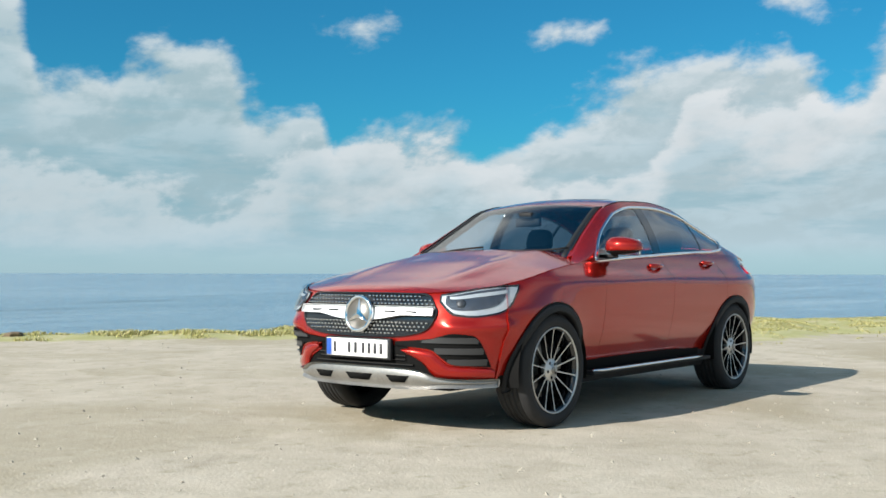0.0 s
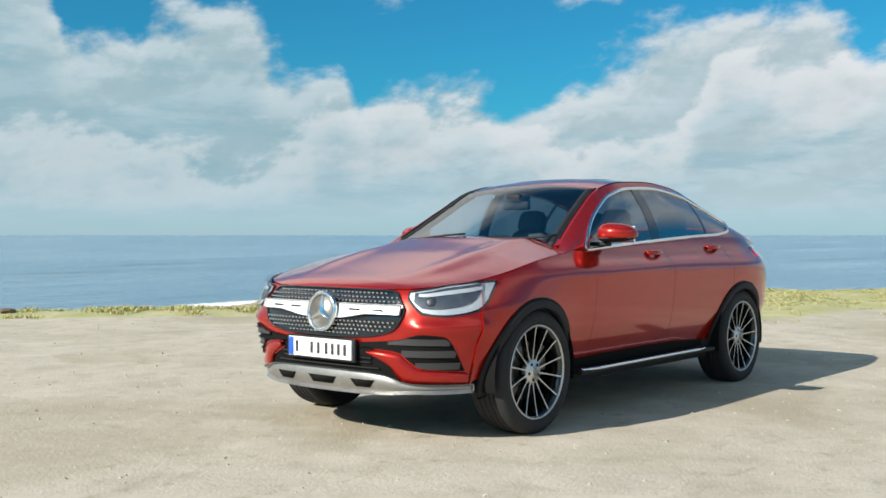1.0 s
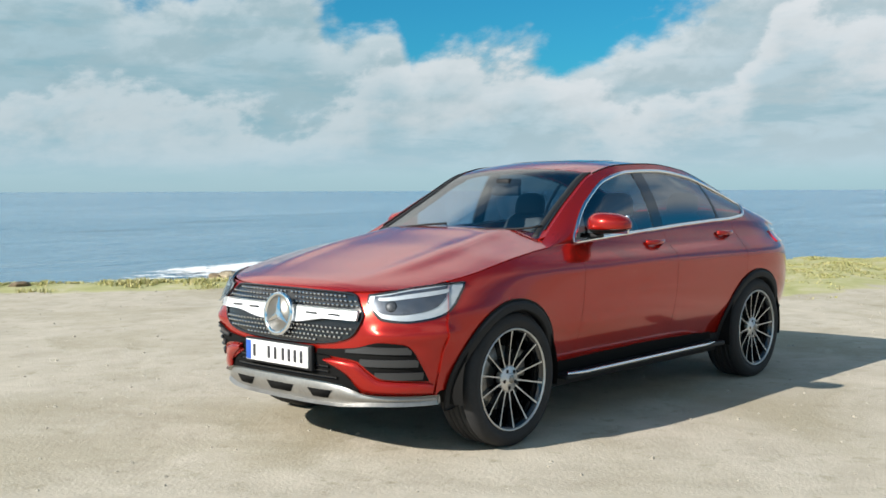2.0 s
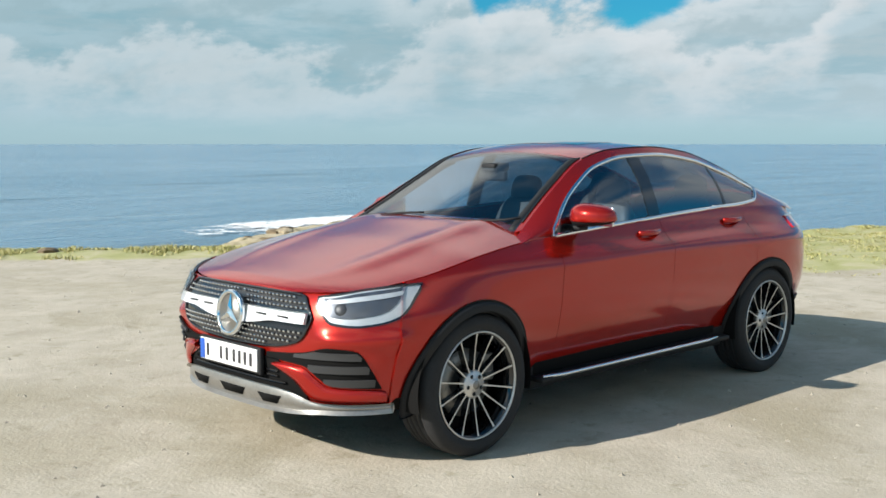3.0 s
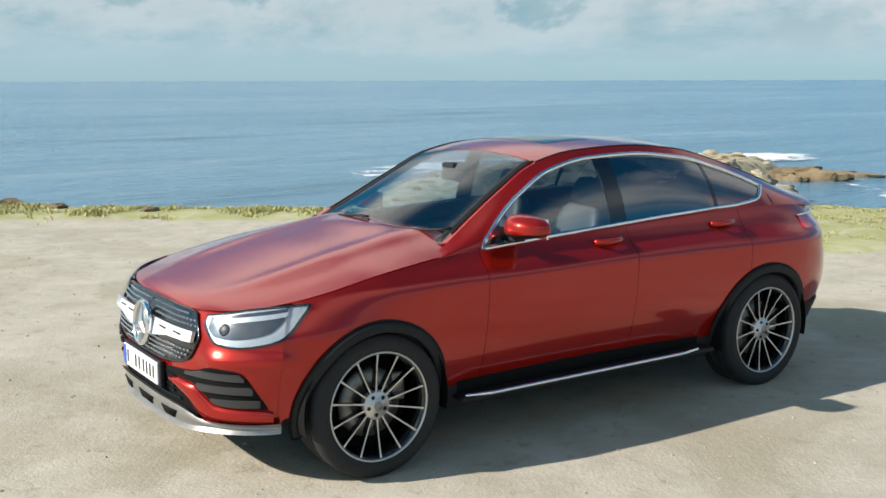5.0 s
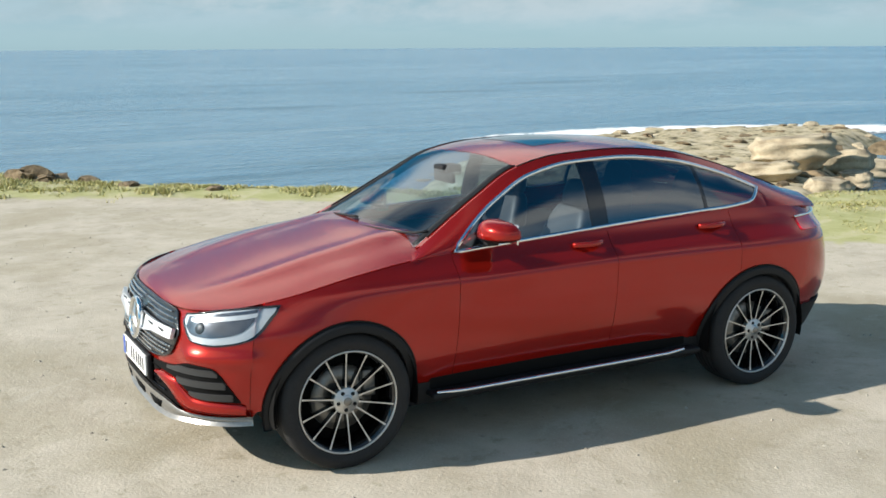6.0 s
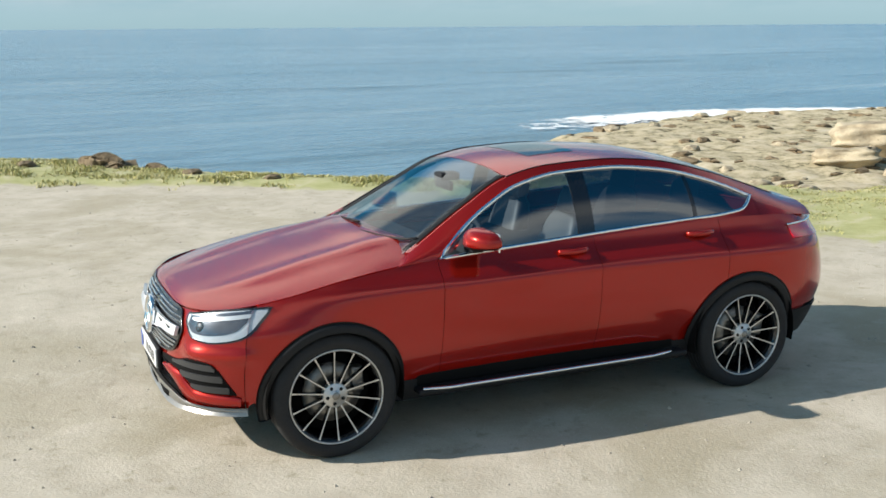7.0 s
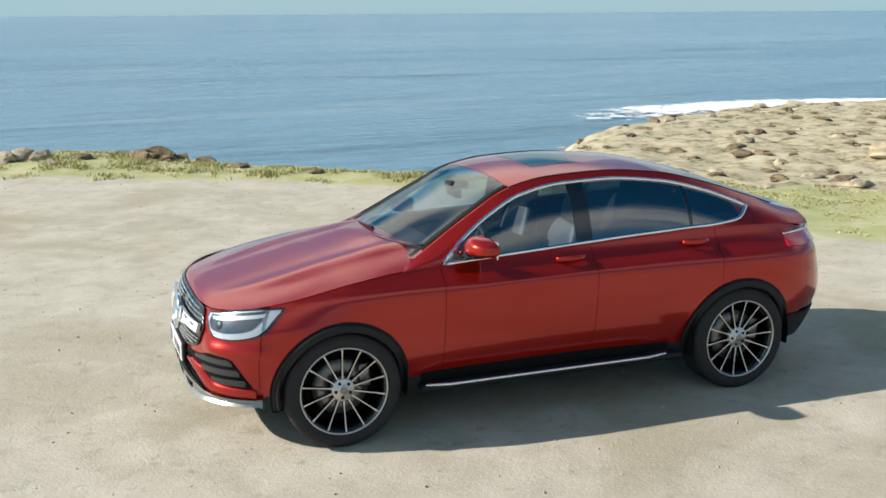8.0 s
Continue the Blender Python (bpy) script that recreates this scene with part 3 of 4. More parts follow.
# the dark inner shell that shows in the gaps
def inner_shell():
    bm = bmesh.new()
    box(bm, (0.05, 0, 0.42), (4.2, 1.10, 0.34), 0.05)
    box(bm, (0.0, 0, 0.64), (1.9, 1.66, 0.70), 0.05)
    box(bm, (-1.62, 0, 0.70), (0.9, 1.0, 0.36), 0.08)
    box(bm, (1.75, 0, 0.72), (1.0, 1.1, 0.56), 0.08)
    return part("underbody", bm, DARK, car, "dark underbody")


inner_shell()
side_doors = {}
for side in (-1, 1):
    side_panel("front_wing", -1.94, -0.77, side)
    side_doors[side] = [side_panel("front_door", -0.77, 0.30, side), side_panel("rear_door", 0.30, 1.26, side)]
    side_panel("rear_quarter", 1.26, 2.02, side)

front_bumper = nose_panel("front_bumper", lambda u: 0.312, lambda u: shoulder(plan(u)[0]) - 0.006, 0.0, u_of_x(-1.94), "", PAINT, car, rows=30)
rear_bumper_u = u_of_x(2.02)
us = [-u for u in steps(rear_bumper_u, 3.0, 30)] + steps(rear_bumper_u, 3.0, 30)[::-1][1:]
bm = patch(lambda u, r: skin(abs(u), 0.50 + (shoulder(plan(abs(u))[0]) - 0.50) * r, 0, -1 if u < 0 else 1), us, steps(0, 1, 24), flip=False)
bmesh.ops.recalc_face_normals(bm, faces=bm.faces)
part("tailgate", bm, PAINT, car)
low_us = [-u for u in steps(u_of_x(1.84), 3.0, 36)] + steps(u_of_x(1.84), 3.0, 36)[::-1][1:]
bm = patch(lambda u, r: skin(abs(u), 0.29 + 0.19 * r, 0.014, -1 if u < 0 else 1), low_us, steps(0, 1, 8), flip=False, skip=in_arch, fix=to_arch)
bmesh.ops.recalc_face_normals(bm, faces=bm.faces)
part("rear_bumper", bm, BLACK, car, "black plastic rear bumper")

bonnet = part("bonnet", patch(lid, steps(0.02, u_of_x(-0.72), 76), steps(-0.985, 0.985, 40), flip=False), PAINT, car)

# ---- greenhouse ----
rail_y = spline([-1.05, -0.91, -0.5, -0.2, 0.1, 0.5, 0.9, 1.3, 1.7, 2.0, 2.25], [0.79, 0.735, 0.635, 0.588, 0.575, 0.57, 0.565, 0.555, 0.56, 0.565, 0.56])
rail_z = spline([-1.05, -0.91, -0.5, -0.2, 0.1, 0.5, 0.9, 1.3, 1.7, 2.0, 2.25], [1.045, 1.115, 1.345, 1.492, 1.548, 1.562, 1.530, 1.440, 1.312, 1.212, 1.155])
ridge_z = spline([-1.12, -0.9, -0.5, -0.2, 0.1, 0.4, 0.8, 1.2, 1.6, 2.0, 2.25], [1.085, 1.200, 1.395, 1.535, 1.588, 1.602, 1.588, 1.520, 1.398, 1.255, 1.185])


def flank(x, f, out=0.0, side=-1):
    """The leaning side of the cabin: f from the belt (0) to the roof rail (1)."""
    a = top_edge(u_of_x(x))
    ay, az = abs(a.y) - 0.004, a.z - 0.004
    by, bz = rail_y(x), max(rail_z(x), az + 0.004)
    bow = 0.032 * math.sin(math.pi * f)
    return Vector((x, side * (ay + (by - ay) * f + bow + out), az + (bz - az) * f + out * 0.4))


def roof(x, q, out=0.0):
    """The top of the cabin across from rail (-1) to rail (1); the foot of the windscreen sweeps back towards its corners."""
    xs = x + 0.17 * q * q * ease((-0.2 - x) / 0.85)
    y = rail_y(xs)
    zr, zc = rail_z(xs), max(ridge_z(x), rail_z(x))
    return Vector((xs, y * q, zr + (zc - zr) * (1 - abs(q) ** 2.2) + out))


pane_low = spline([-0.76, 0.2, 1.2, 1.45, 1.60], [0.03, 0.05, 0.07, 0.16, 0.60])
pane_top_z = spline([-0.76, -0.6, -0.4, -0.15, 0.15, 0.5, 0.9, 1.25, 1.5, 1.60], [1.078, 1.205, 1.330, 1.447, 1.503, 1.514, 1.478, 1.395, 1.305, 1.255])


def pane_high(x):
    a, b = flank(x, 0).z, flank(x, 1).z
    return min(0.93, max(pane_low(x) + 0.004, (pane_top_z(x) - a) / max(b - a, 0.01)))


def lens_patch(x0, x1, side, out=0.0, cols=40, rows=10, parent=car, name="side_window", mat=GLASS, label=""):
    bm = patch(lambda x, t: flank(x, pane_low(x) + (pane_high(x) - pane_low(x)) * t, out, side), steps(x0, x1, cols), steps(0, 1, rows), depth=0.004, flip=side > 0)
    ob = part(name, bm, mat, parent, label)
    ob.visible_shadow = False
    return ob


for side in (-1, 1):
    xs = steps(-1.02, 2.12, 110)
    frame_top = patch(lambda x, t: flank(x, pane_high(x) + (1 - pane_high(x)) * t if -0.76 < x < 1.6 else t, 0, side), xs, steps(0, 1, 6), depth=0.006, flip=side > 0)
    part("roof_rail", frame_top, PAINT, car)
    part("waist_rail", patch(lambda x, t: flank(x, pane_low(x) * t, 0, side), steps(-0.76, 1.6, 70), steps(0, 1, 2), depth=0.006, flip=side > 0), PAINT, car)
    door_f, door_r = side_doors[side]
    lens_patch(-0.755, 0.20, side, parent=door_f, label="clear front side window")
    lens_patch(0.32, 1.08, side, parent=door_r, mat=TINTED, label="dark tinted rear side window")
    lens_patch(1.105, 1.598, side, parent=door_r, mat=TINTED, name="quarter_window", label="dark tinted quarter window")
    for x0, x1 in ((0.20, 0.32), (1.08, 1.105)):
        bm = patch(lambda x, t: flank(x, pane_low(x) + (pane_high(x) - pane_low(x)) * t, 0.003, side), steps(x0, x1, 4), steps(0, 1, 10), depth=0.012, flip=side > 0)
        part("window_pillar", bm, GLOSS_BLACK, car, "gloss black window pillar")
    loop = [flank(x, pane_low(x), 0.006, side) for x in steps(-0.755, 1.598, 60)] + [flank(x, pane_high(x), 0.006, side) for x in steps(1.598, -0.755, 60)[1:-1]]
    part("window_trim", tube(loop, 0.0125, 8, closed=True), CHROME, car, "bright chrome window surround")

SCREEN, BACK = -0.20, 1.22
for side in (-1, 1):
    seal = [roof(x, side * 0.955, 0.004) for x in steps(-1.0, SCREEN, 24)]
    part("screen_seal", tube(seal, 0.0055, 6), BLACK, car, "black windscreen edge seal")
    part("pillar_trim", tube([roof(x, side * 0.90, -0.026) for x in steps(-1.04, SCREEN, 24)], 0.032, 6), BLACK, car, "black inner pillar trim")
    part("roof_seam", tube([roof(x, side * 0.985, 0.003) for x in steps(SCREEN, 1.9, 40)], 0.004, 6), BLACK, car, "black roof seam strip")
part("roof_panel", patch(roof, steps(SCREEN, BACK, 60), steps(-1, 1, 32), depth=0.01), PAINT, car)
for name, x0, x1, edge_q, mat, label in (("windscreen", -1.08, SCREEN, 0.945, SCREEN_GLASS, "clear raked windscreen"), ("rear_window", BACK, 2.06, 0.90, TINTED, "dark sloping rear window")):
    pane = part(name, patch(roof, steps(x0, x1 - 0.004 if x1 == SCREEN else x1, 36), steps(-edge_q, edge_q, 24), depth=0.004), mat, car, label)
    pane.visible_shadow = False
    for s in (-1, 1):
        part("screen_pillar", patch(lambda x, q: roof(x, s * q), steps(x0, x1, 36), steps(edge_q, 1, 3), depth=0.008, flip=s < 0), PAINT, car)
part("deck_lip", patch(roof, steps(2.06, 2.12, 4), steps(-1, 1, 20), depth=0.01), PAINT, car)


def tail_drop(q, t):
    """The short slope from the roof's lip down to the top of the tailgate."""
    foot = top_edge(3 - (3 - u_of_x(2.12)) * abs(q) ** 0.7, -1 if q < 0 else 1)
    p = roof(2.12, q).lerp(foot, t)
    return p + Vector((0.012, 0, 0.010)) * math.sin(math.pi * t)


part("deck_back", patch(tail_drop, steps(-1, 1, 40), steps(0, 1, 8), depth=0.0), PAINT, car)
part("sunroof", patch(lambda x, q: roof(x, q, 0.002), steps(0.09, 0.44, 20), steps(-0.54, 0.54, 16), depth=0.006), GLOSS_BLACK, car, "dark glass sunroof panel")

# ---- wheels ----
def build_wheel(side):
    """A wheel standing at the origin's height, its face towards side * y."""
    wheel = new("wheel")
    wheel.parent = car
    o = side  # outward
    R, rim = 0.367, 0.277
    prof = [(rim - 0.012, 0.10), (rim + 0.004, 0.118), (rim + 0.035, 0.126), (R - 0.045, 0.127), (R - 0.016, 0.116), (R - 0.004, 0.10), (R, 0.07)]
    tread = []
    for y in (0.055, 0.02, -0.02, -0.055):
        tread += [(R, y + 0.006), (R - 0.009, y + 0.005), (R - 0.009, y - 0.005), (R, y - 0.006)]
    full = prof + tread + [(r, -y) for r, y in prof[::-1]]
    part("tyre", lathe([(r, y * o) for r, y in full], 72), RUBBER, wheel, "black road tyre")
    lip = [(rim - 0.007, 0.119), (rim - 0.001, 0.122), (rim + 0.002, 0.116), (rim - 0.002, 0.10), (rim - 0.005, 0.09), (rim - 0.010, 0.09)]
    part("rim", lathe([(r, y * o) for r, y in lip], 72), WHEEL_METAL, wheel, "machined alloy rim")
    barrel = [(rim - 0.006, 0.112), (rim - 0.016, 0.085), (rim - 0.030, -0.03), (rim - 0.036, -0.03), (rim - 0.022, 0.085), (rim - 0.012, 0.112)]
    part("barrel", lathe([(r, y * o) for r, y in barrel], 48), GLOSS_BLACK, wheel)
    part("brake_disc", lathe([(0.05, 0.015 * o), (0.175, 0.015 * o), (0.175, -0.015 * o), (0.05, -0.015 * o)], 48), IRON, wheel, "grey brake disc")
    cal = bmesh.new()
    box(cal, (0.15, 0.012 * o, 0.06), (0.075, 0.07, 0.15), 0.015)
    part("caliper", cal, IRON, wheel)
    back_disc = [(0.0, -0.03 * o), (0.243, -0.03 * o), (0.243, -0.04 * o), (0.0, -0.04 * o)]
    part("dust_shield", lathe(back_disc, 48), DARK, wheel)
    hub = [(0.0, 0.098), (0.026, 0.100), (0.031, 0.094), (0.034, 0.090), (0.066, 0.088), (0.074, 0.080), (0.074, 0.05), (0.0, 0.05)]
    part("hub", lathe([(r, y * o) for r, y in hub], 40), WHEEL_METAL, wheel, "silver wheel hub")
    for k in range(5):
        a = 2 * math.pi * k / 5 + math.pi / 4
        part("wheel_bolt", lathe([(0.0, 0.0915 * o), (0.0105, 0.0915 * o), (0.0105, 0.06 * o), (0.0, 0.06 * o)], 12), BLACK, wheel).location = (0.049 * math.cos(a), 0, 0.049 * math.sin(a))
    part("hub_cap", lathe([(0.0, 0.103 * o), (0.022, 0.102 * o), (0.025, 0.098 * o), (0.0, 0.098 * o)], 24), IRON, wheel)
    spoke = bmesh.new()
    rows = []
    for t in steps(0, 1, 8):
        r = 0.055 + (rim - 0.006 - 0.055) * t
        half = 0.0074 - 0.0030 * math.sin(math.pi * min(1, t * 0.9)) + 0.002 * max(0, t - 0.85) / 0.15
        y = 0.082 + 0.004 * math.sin(math.pi * t) + 0.030 * t * t
        rows.append([spoke.verts.new(p) for p in ((r, (y - 0.038) * o, -half * 0.8), (r, (y - 0.004) * o, -half), (r, y * o, -half * 0.75), (r, y * o, half * 0.75), (r, (y - 0.004) * o, half), (r, (y - 0.038) * o, half * 0.8))])
    for a, b in zip(rows, rows[1:]):
        for k in range(6):
            spoke.faces.new([a[k], a[(k + 1) % 6], b[(k + 1) % 6], b[k]])
    spoke.faces.new(rows[0])
    spoke.faces.new(rows[-1])
    bmesh.ops.recalc_face_normals(spoke, faces=spoke.faces)
    me = mesh_of(spoke, "spoke", WHEEL_METAL, False)
    me.materials.append(GLOSS_BLACK)
    for f in me.polygons:
        if f.normal.y * o < 0.5:
            f.material_index = 1
    for k in range(14):
        ob = new("spoke", me)
        ob.parent = wheel
        ob.rotation_euler = (0, 2 * math.pi * k / 14 + math.pi / 14, 0)
    return wheel


for side in (-1, 1):
    first = build_wheel(side)
    first.matrix_basis = pose(-WHEEL_X, side * 0.808, WHEEL_Z, 0, -1.3, 0)
    second = copy_thing(first, pose(WHEEL_X, side * 0.808, WHEEL_Z, 0, 8.6, 0))
    for wheel in (first, second):
        tagged(wheel, "multi-spoke alloy wheel with black tyre")

# ---- arches, sills ----
for side in (-1, 1):
    for cx in (-WHEEL_X, WHEEL_X):
        # dark liner inside the arch
        bm = bmesh.new()
        rows = []
        for a in steps(-12, 192, 34):
            r = radians(a)
            rows.append([bm.verts.new((cx + (ARCH + 0.012) * math.cos(r), side * y, WHEEL_Z + (ARCH + 0.012) * math.sin(r))) for y in (0.56, 0.75, 0.915)])
        for a, b in zip(rows, rows[1:]):
            for k in range(2):
                bm.faces.new([a[k], a[k + 1], b[k + 1], b[k]])
        bm.faces.new([row[0] for row in rows])
        bmesh.ops.recalc_face_normals(bm, faces=bm.faces)
        part("wheel_arch_liner", bm, DARK, car)

        def trim(a, t):
            r = radians(a)
            if t < 0.25:
                rad, out, tuck = ARCH - 0.018, 0.012, 0.05 * (1 - t / 0.25)
            else:
                rad, out, tuck = ARCH - 0.018 + 0.050 * (t - 0.25) / 0.75, 0.016 * min(1, (1 - t) * 8 + 0.1), 0.0
            x, z = cx + rad * math.cos(r), WHEEL_Z + rad * math.sin(r)
            p = skin(u_of_x(x), z, 0, side)
            return Vector((x, p.y + side * (out - tuck), z))

        bm = patch(trim, steps(-16 if cx < 0 else -10, 190 if cx > 0 else 196, 60), [0, 0.12, 0.25, 0.3, 0.5, 0.7, 0.9, 1.0], depth=0.012)
        bmesh.ops.recalc_face_normals(bm, faces=bm.faces)
        part("arch_trim", bm, BLACK, car, "black plastic wheel arch trim")

    sill = patch(lambda x, t: skin(u_of_x(x), 0.235 + 0.135 * t, 0.004 + 0.012 * math.sin(math.pi * t), side), steps(-1.02, 1.04, 50), steps(0, 1, 6), depth=0.02, flip=side > 0)
    part("sill", sill, BLACK, car, "black plastic sill")
    board = bmesh.new()
    box(board, (0.02, side * 0.850, 0.306), (1.90, 0.13, 0.032), 0.012)
    part("running_board", board, BLACK, car, "black running board")
    strip = tube([(-0.90 + 0.02 * k, side * (0.920 - 0.03 * max(0, abs(k - 44) - 36) / 8), 0.322) for k in range(89)], 0.011, 8)
    part("running_board_trim", strip, CHROME, car, "bright aluminium running board edge")

# ---- doors: handles, mirrors ----
for side in (-1, 1):
    for door, x, z in ((side_doors[side][0], 0.13, 1.048), (side_doors[side][1], 1.09, 1.078)):
        y = abs(skin(u_of_x(x), z, 0, side).y)
        bm = tube([(x - 0.105 + 0.21 * t, side * (y + 0.004 + 0.034 * math.sin(math.pi * t) ** 0.6), z + 0.004 * t) for t in steps(0, 1, 12)], 0.017, 8, squash=0.7)
        part("handle", bm, PAINT, door, "body-coloured door handle")
        cup = bmesh.new()
        bmesh.ops.create_uvsphere(cup, u_segments=16, v_segments=8, radius=1.0)
        bmesh.ops.transform(cup, matrix=Matrix.Translation((x, side * (y - 0.004), z - 0.012)) @ Matrix.Diagonal((0.06, 0.010, 0.026, 1)), verts=cup.verts)
        part("handle_recess", cup, PAINT, door)
    mirror = new("door_mirror")
    mirror.parent = side_doors[side][0]
    shell = bmesh.new()
    bmesh.ops.create_uvsphere(shell, u_segments=32, v_segments=20, radius=1.0)
    for v in shell.verts:
        x, y, z = v.co
        x = math.copysign(abs(x) ** 0.75, x)
        y = math.copysign(abs(y) ** 0.70, y)
        z = math.copysign(abs(z) ** 0.80, z)
        flat = 0.062 if x > 0 else 0.105
        v.co = (x * flat + 0.035 * abs(y + 0.0) * (1 if y * -1 > 0 else 0), y * 0.128, z * ((0.078 if z > 0 else 0.048) - 0.012 * (-y)))
    bmesh.ops.transform(shell, matrix=Matrix.Diagonal((1, -side, 1, 1)), verts=shell.verts)
    bmesh.ops.recalc_face_normals(shell, faces=shell.faces)
    lower = shell.copy()
    bmesh.ops.bisect_plane(shell, geom=shell.verts[:] + shell.edges[:] + shell.faces[:], plane_co=(0, 0, -0.020), plane_no=(0, 0, 1), clear_inner=True)
    bmesh.ops.bisect_plane(lower, geom=lower.verts[:] + lower.edges[:] + lower.faces[:], plane_co=(0, 0, -0.023), plane_no=(0, 0, 1), clear_outer=True)
    part("mirror_cap", shell, PAINT, mirror, "red mirror cap")
    part("mirror_base", lower, BLACK, mirror, "black mirror underside")
    glass_bm = boxed((0.058, 0, 0.005), (0.012, 0.20, 0.11), 0.004)
    part("mirror_glass", glass_bm, MIRROR, mirror)
    arm = boxed((0.0, side * -0.125, -0.062), (0.075, 0.13, 0.028), 0.01)
    part("mirror_arm", arm, BLACK, mirror, "black mirror arm")
    mirror.matrix_basis = pose(-0.525, -0.925, 1.175) if side < 0 else pose(-0.455, 0.885, 1.160)

# ---- nose: grille, lamps, intakes, plate ----
def nose_patch(name, u0, u1, low, high, out, mat, parent, label="", cols=24, rows=10, depth=0.01, side=None):
    """A fitting that follows the nose between plan positions; low and high: heights over the share 0..1 of its length."""
    us = steps(u0, u1, cols)

    def place(u, r):
        t = (u - u0) / (u1 - u0)
        a, b = low(t), max(high(t), low(t) + 0.001)
        return skin(abs(u), a + (b - a) * r, out, side if side is not None else (-1 if u < 0 else 1))

    bm = patch(place, us, steps(0, 1, rows), depth=depth)
    bmesh.ops.recalc_face_normals(bm, faces=bm.faces)
    return part(name, bm, mat, parent, label)


UG = 0.280
grille_low = spline([0, 0.10, 0.18, 0.235, 0.262, 0.280], [0.597, 0.606, 0.624, 0.650, 0.690, 0.745])
grille_high = spline([0, 0.10, 0.20, 0.225, 0.255, 0.280], [0.856, 0.855, 0.851, 0.845, 0.800, 0.755])
grille = nose_patch("grille", -UG, UG, lambda t: grille_low(abs(2 * t - 1) * UG), lambda t: grille_high(abs(2 * t - 1) * UG), 0.004, GLOSS_BLACK, car, "black diamond-pattern grille", cols=60, rows=14)
# pins of the grille in offset rows
pin = bmesh.new()
box(pin, (0, 0, 0), (0.012, 0.016, 0.011), 0.003, segments=1)
pin_mesh = mesh_of(pin, "grille_pin", CHROME, False)
for row in range(11):
    z = 0.616 + 0.0225 * row
    if 0.690 < z < 0.778:
        continue
    for k in range(-18, 19):
        y = (k + 0.5 * (row % 2)) * 0.031
        u = u_of_y(abs(y))
        if not grille_low(u) + 0.010 < z < grille_high(u) - 0.010 or u > UG - 0.004 or math.hypot(y, z - 0.733) < 0.11:
            continue
        ob = new("grille_pin", pin_mesh)
        ob.parent = grille
        ob.location = skin(u, z, 0.012, -1 if y < 0 else 1)
bar_u = 0.268
nose_patch("grille_bar", -bar_u, bar_u, lambda t: 0.694 + 0.030 * ease(abs(2 * t - 1) * 2.0), lambda t: 0.774 - 0.002 * abs(2 * t - 1), 0.020, SILVER, grille, "silver grille bar", cols=36, rows=4, depth=0.022)
for s in (-1, 1):
    for y in (0.24, 0.40):
        slot = boxed(skin(u_of_y(y), 0.746, 0.022, s), (0.008, 0.085, 0.010), 0.003)
        part("grille_slot", slot, GLOSS_BLACK, grille)
frame_pts = [skin(abs(u), grille_high(abs(u)) + 0.004, 0.008, -1 if u < 0 else 1) for u in steps(-UG, UG, 60)]
frame_pts += [skin(abs(u), grille_low(abs(u)) - 0.004, 0.008, -1 if u < 0 else 1) for u in steps(UG, -UG, 60)]
part("grille_frame", tube(frame_pts, 0.007, 6, closed=True), GLOSS_BLACK, grille)
emblem = new("emblem")
emblem.parent = car
part("emblem_disc", lathe([(0.0, 0.0), (0.088, 0.0), (0.088, 0.02), (0.0, 0.02)], 40), IRON, emblem, "dark round badge disc")
part("emblem_ring", lathe([(0.086, -0.012), (0.100, -0.010), (0.104, 0.0), (0.100, 0.02), (0.086, 0.02)], 48), CHROME, emblem, "chrome badge ring")
for k in range(3):
    bm = bmesh.new()
    a = math.pi / 2 + 2 * math.pi * k / 3
    tip, l, r = (0.092 * math.cos(a), 0.092 * math.sin(a)), (0.02 * math.cos(a - 1.05), 0.02 * math.sin(a - 1.05)), (0.02 * math.cos(a + 1.05), 0.02 * math.sin(a + 1.05))
    ends = [bm.verts.new((p[0], -0.004, p[1])) for p in ((0, 0), l, tip, r)]
    mid = bm.verts.new((0.03 * math.cos(a), -0.016, 0.03 * math.sin(a)))
    ends[0].co.y = -0.018
    for i in range(4):
        bm.faces.new([ends[i], ends[(i + 1) % 4], mid])
    bmesh.ops.recalc_face_normals(bm, faces=bm.faces)
    part("emblem_bar", bm, CHROME, emblem, smooth=False)
emblem.matrix_basis = pose(-2.306, -0.004, 0.733, 0, 0, -90) @ pose(0, 0, 0, -6) @ Matrix.Diagonal((1.14, 1.0, 1.14, 1.0))

plate = new("number_plate")
plate.parent = car
PLATE_X = -2.318
part("plate_board", boxed((PLATE_X, 0, 0.520), (0.012, 0.520, 0.112), 0.004), WHITE, plate, "white number plate")
part("plate_band", boxed((PLATE_X - 0.006, 0.236, 0.520), (0.004, 0.042, 0.104), 0.001), BLUE, plate, "blue band")
for y in (0.185, 0.060, 0.005, -0.060, -0.110, -0.160, -0.210):
    part("plate_bar", boxed((PLATE_X - 0.007, y, 0.520), (0.003, 0.022, 0.066), 0.001), LETTER, plate)
part("plate_holder", boxed((PLATE_X + 0.016, 0, 0.518), (0.026, 0.56, 0.135), 0.008), BLACK, plate)

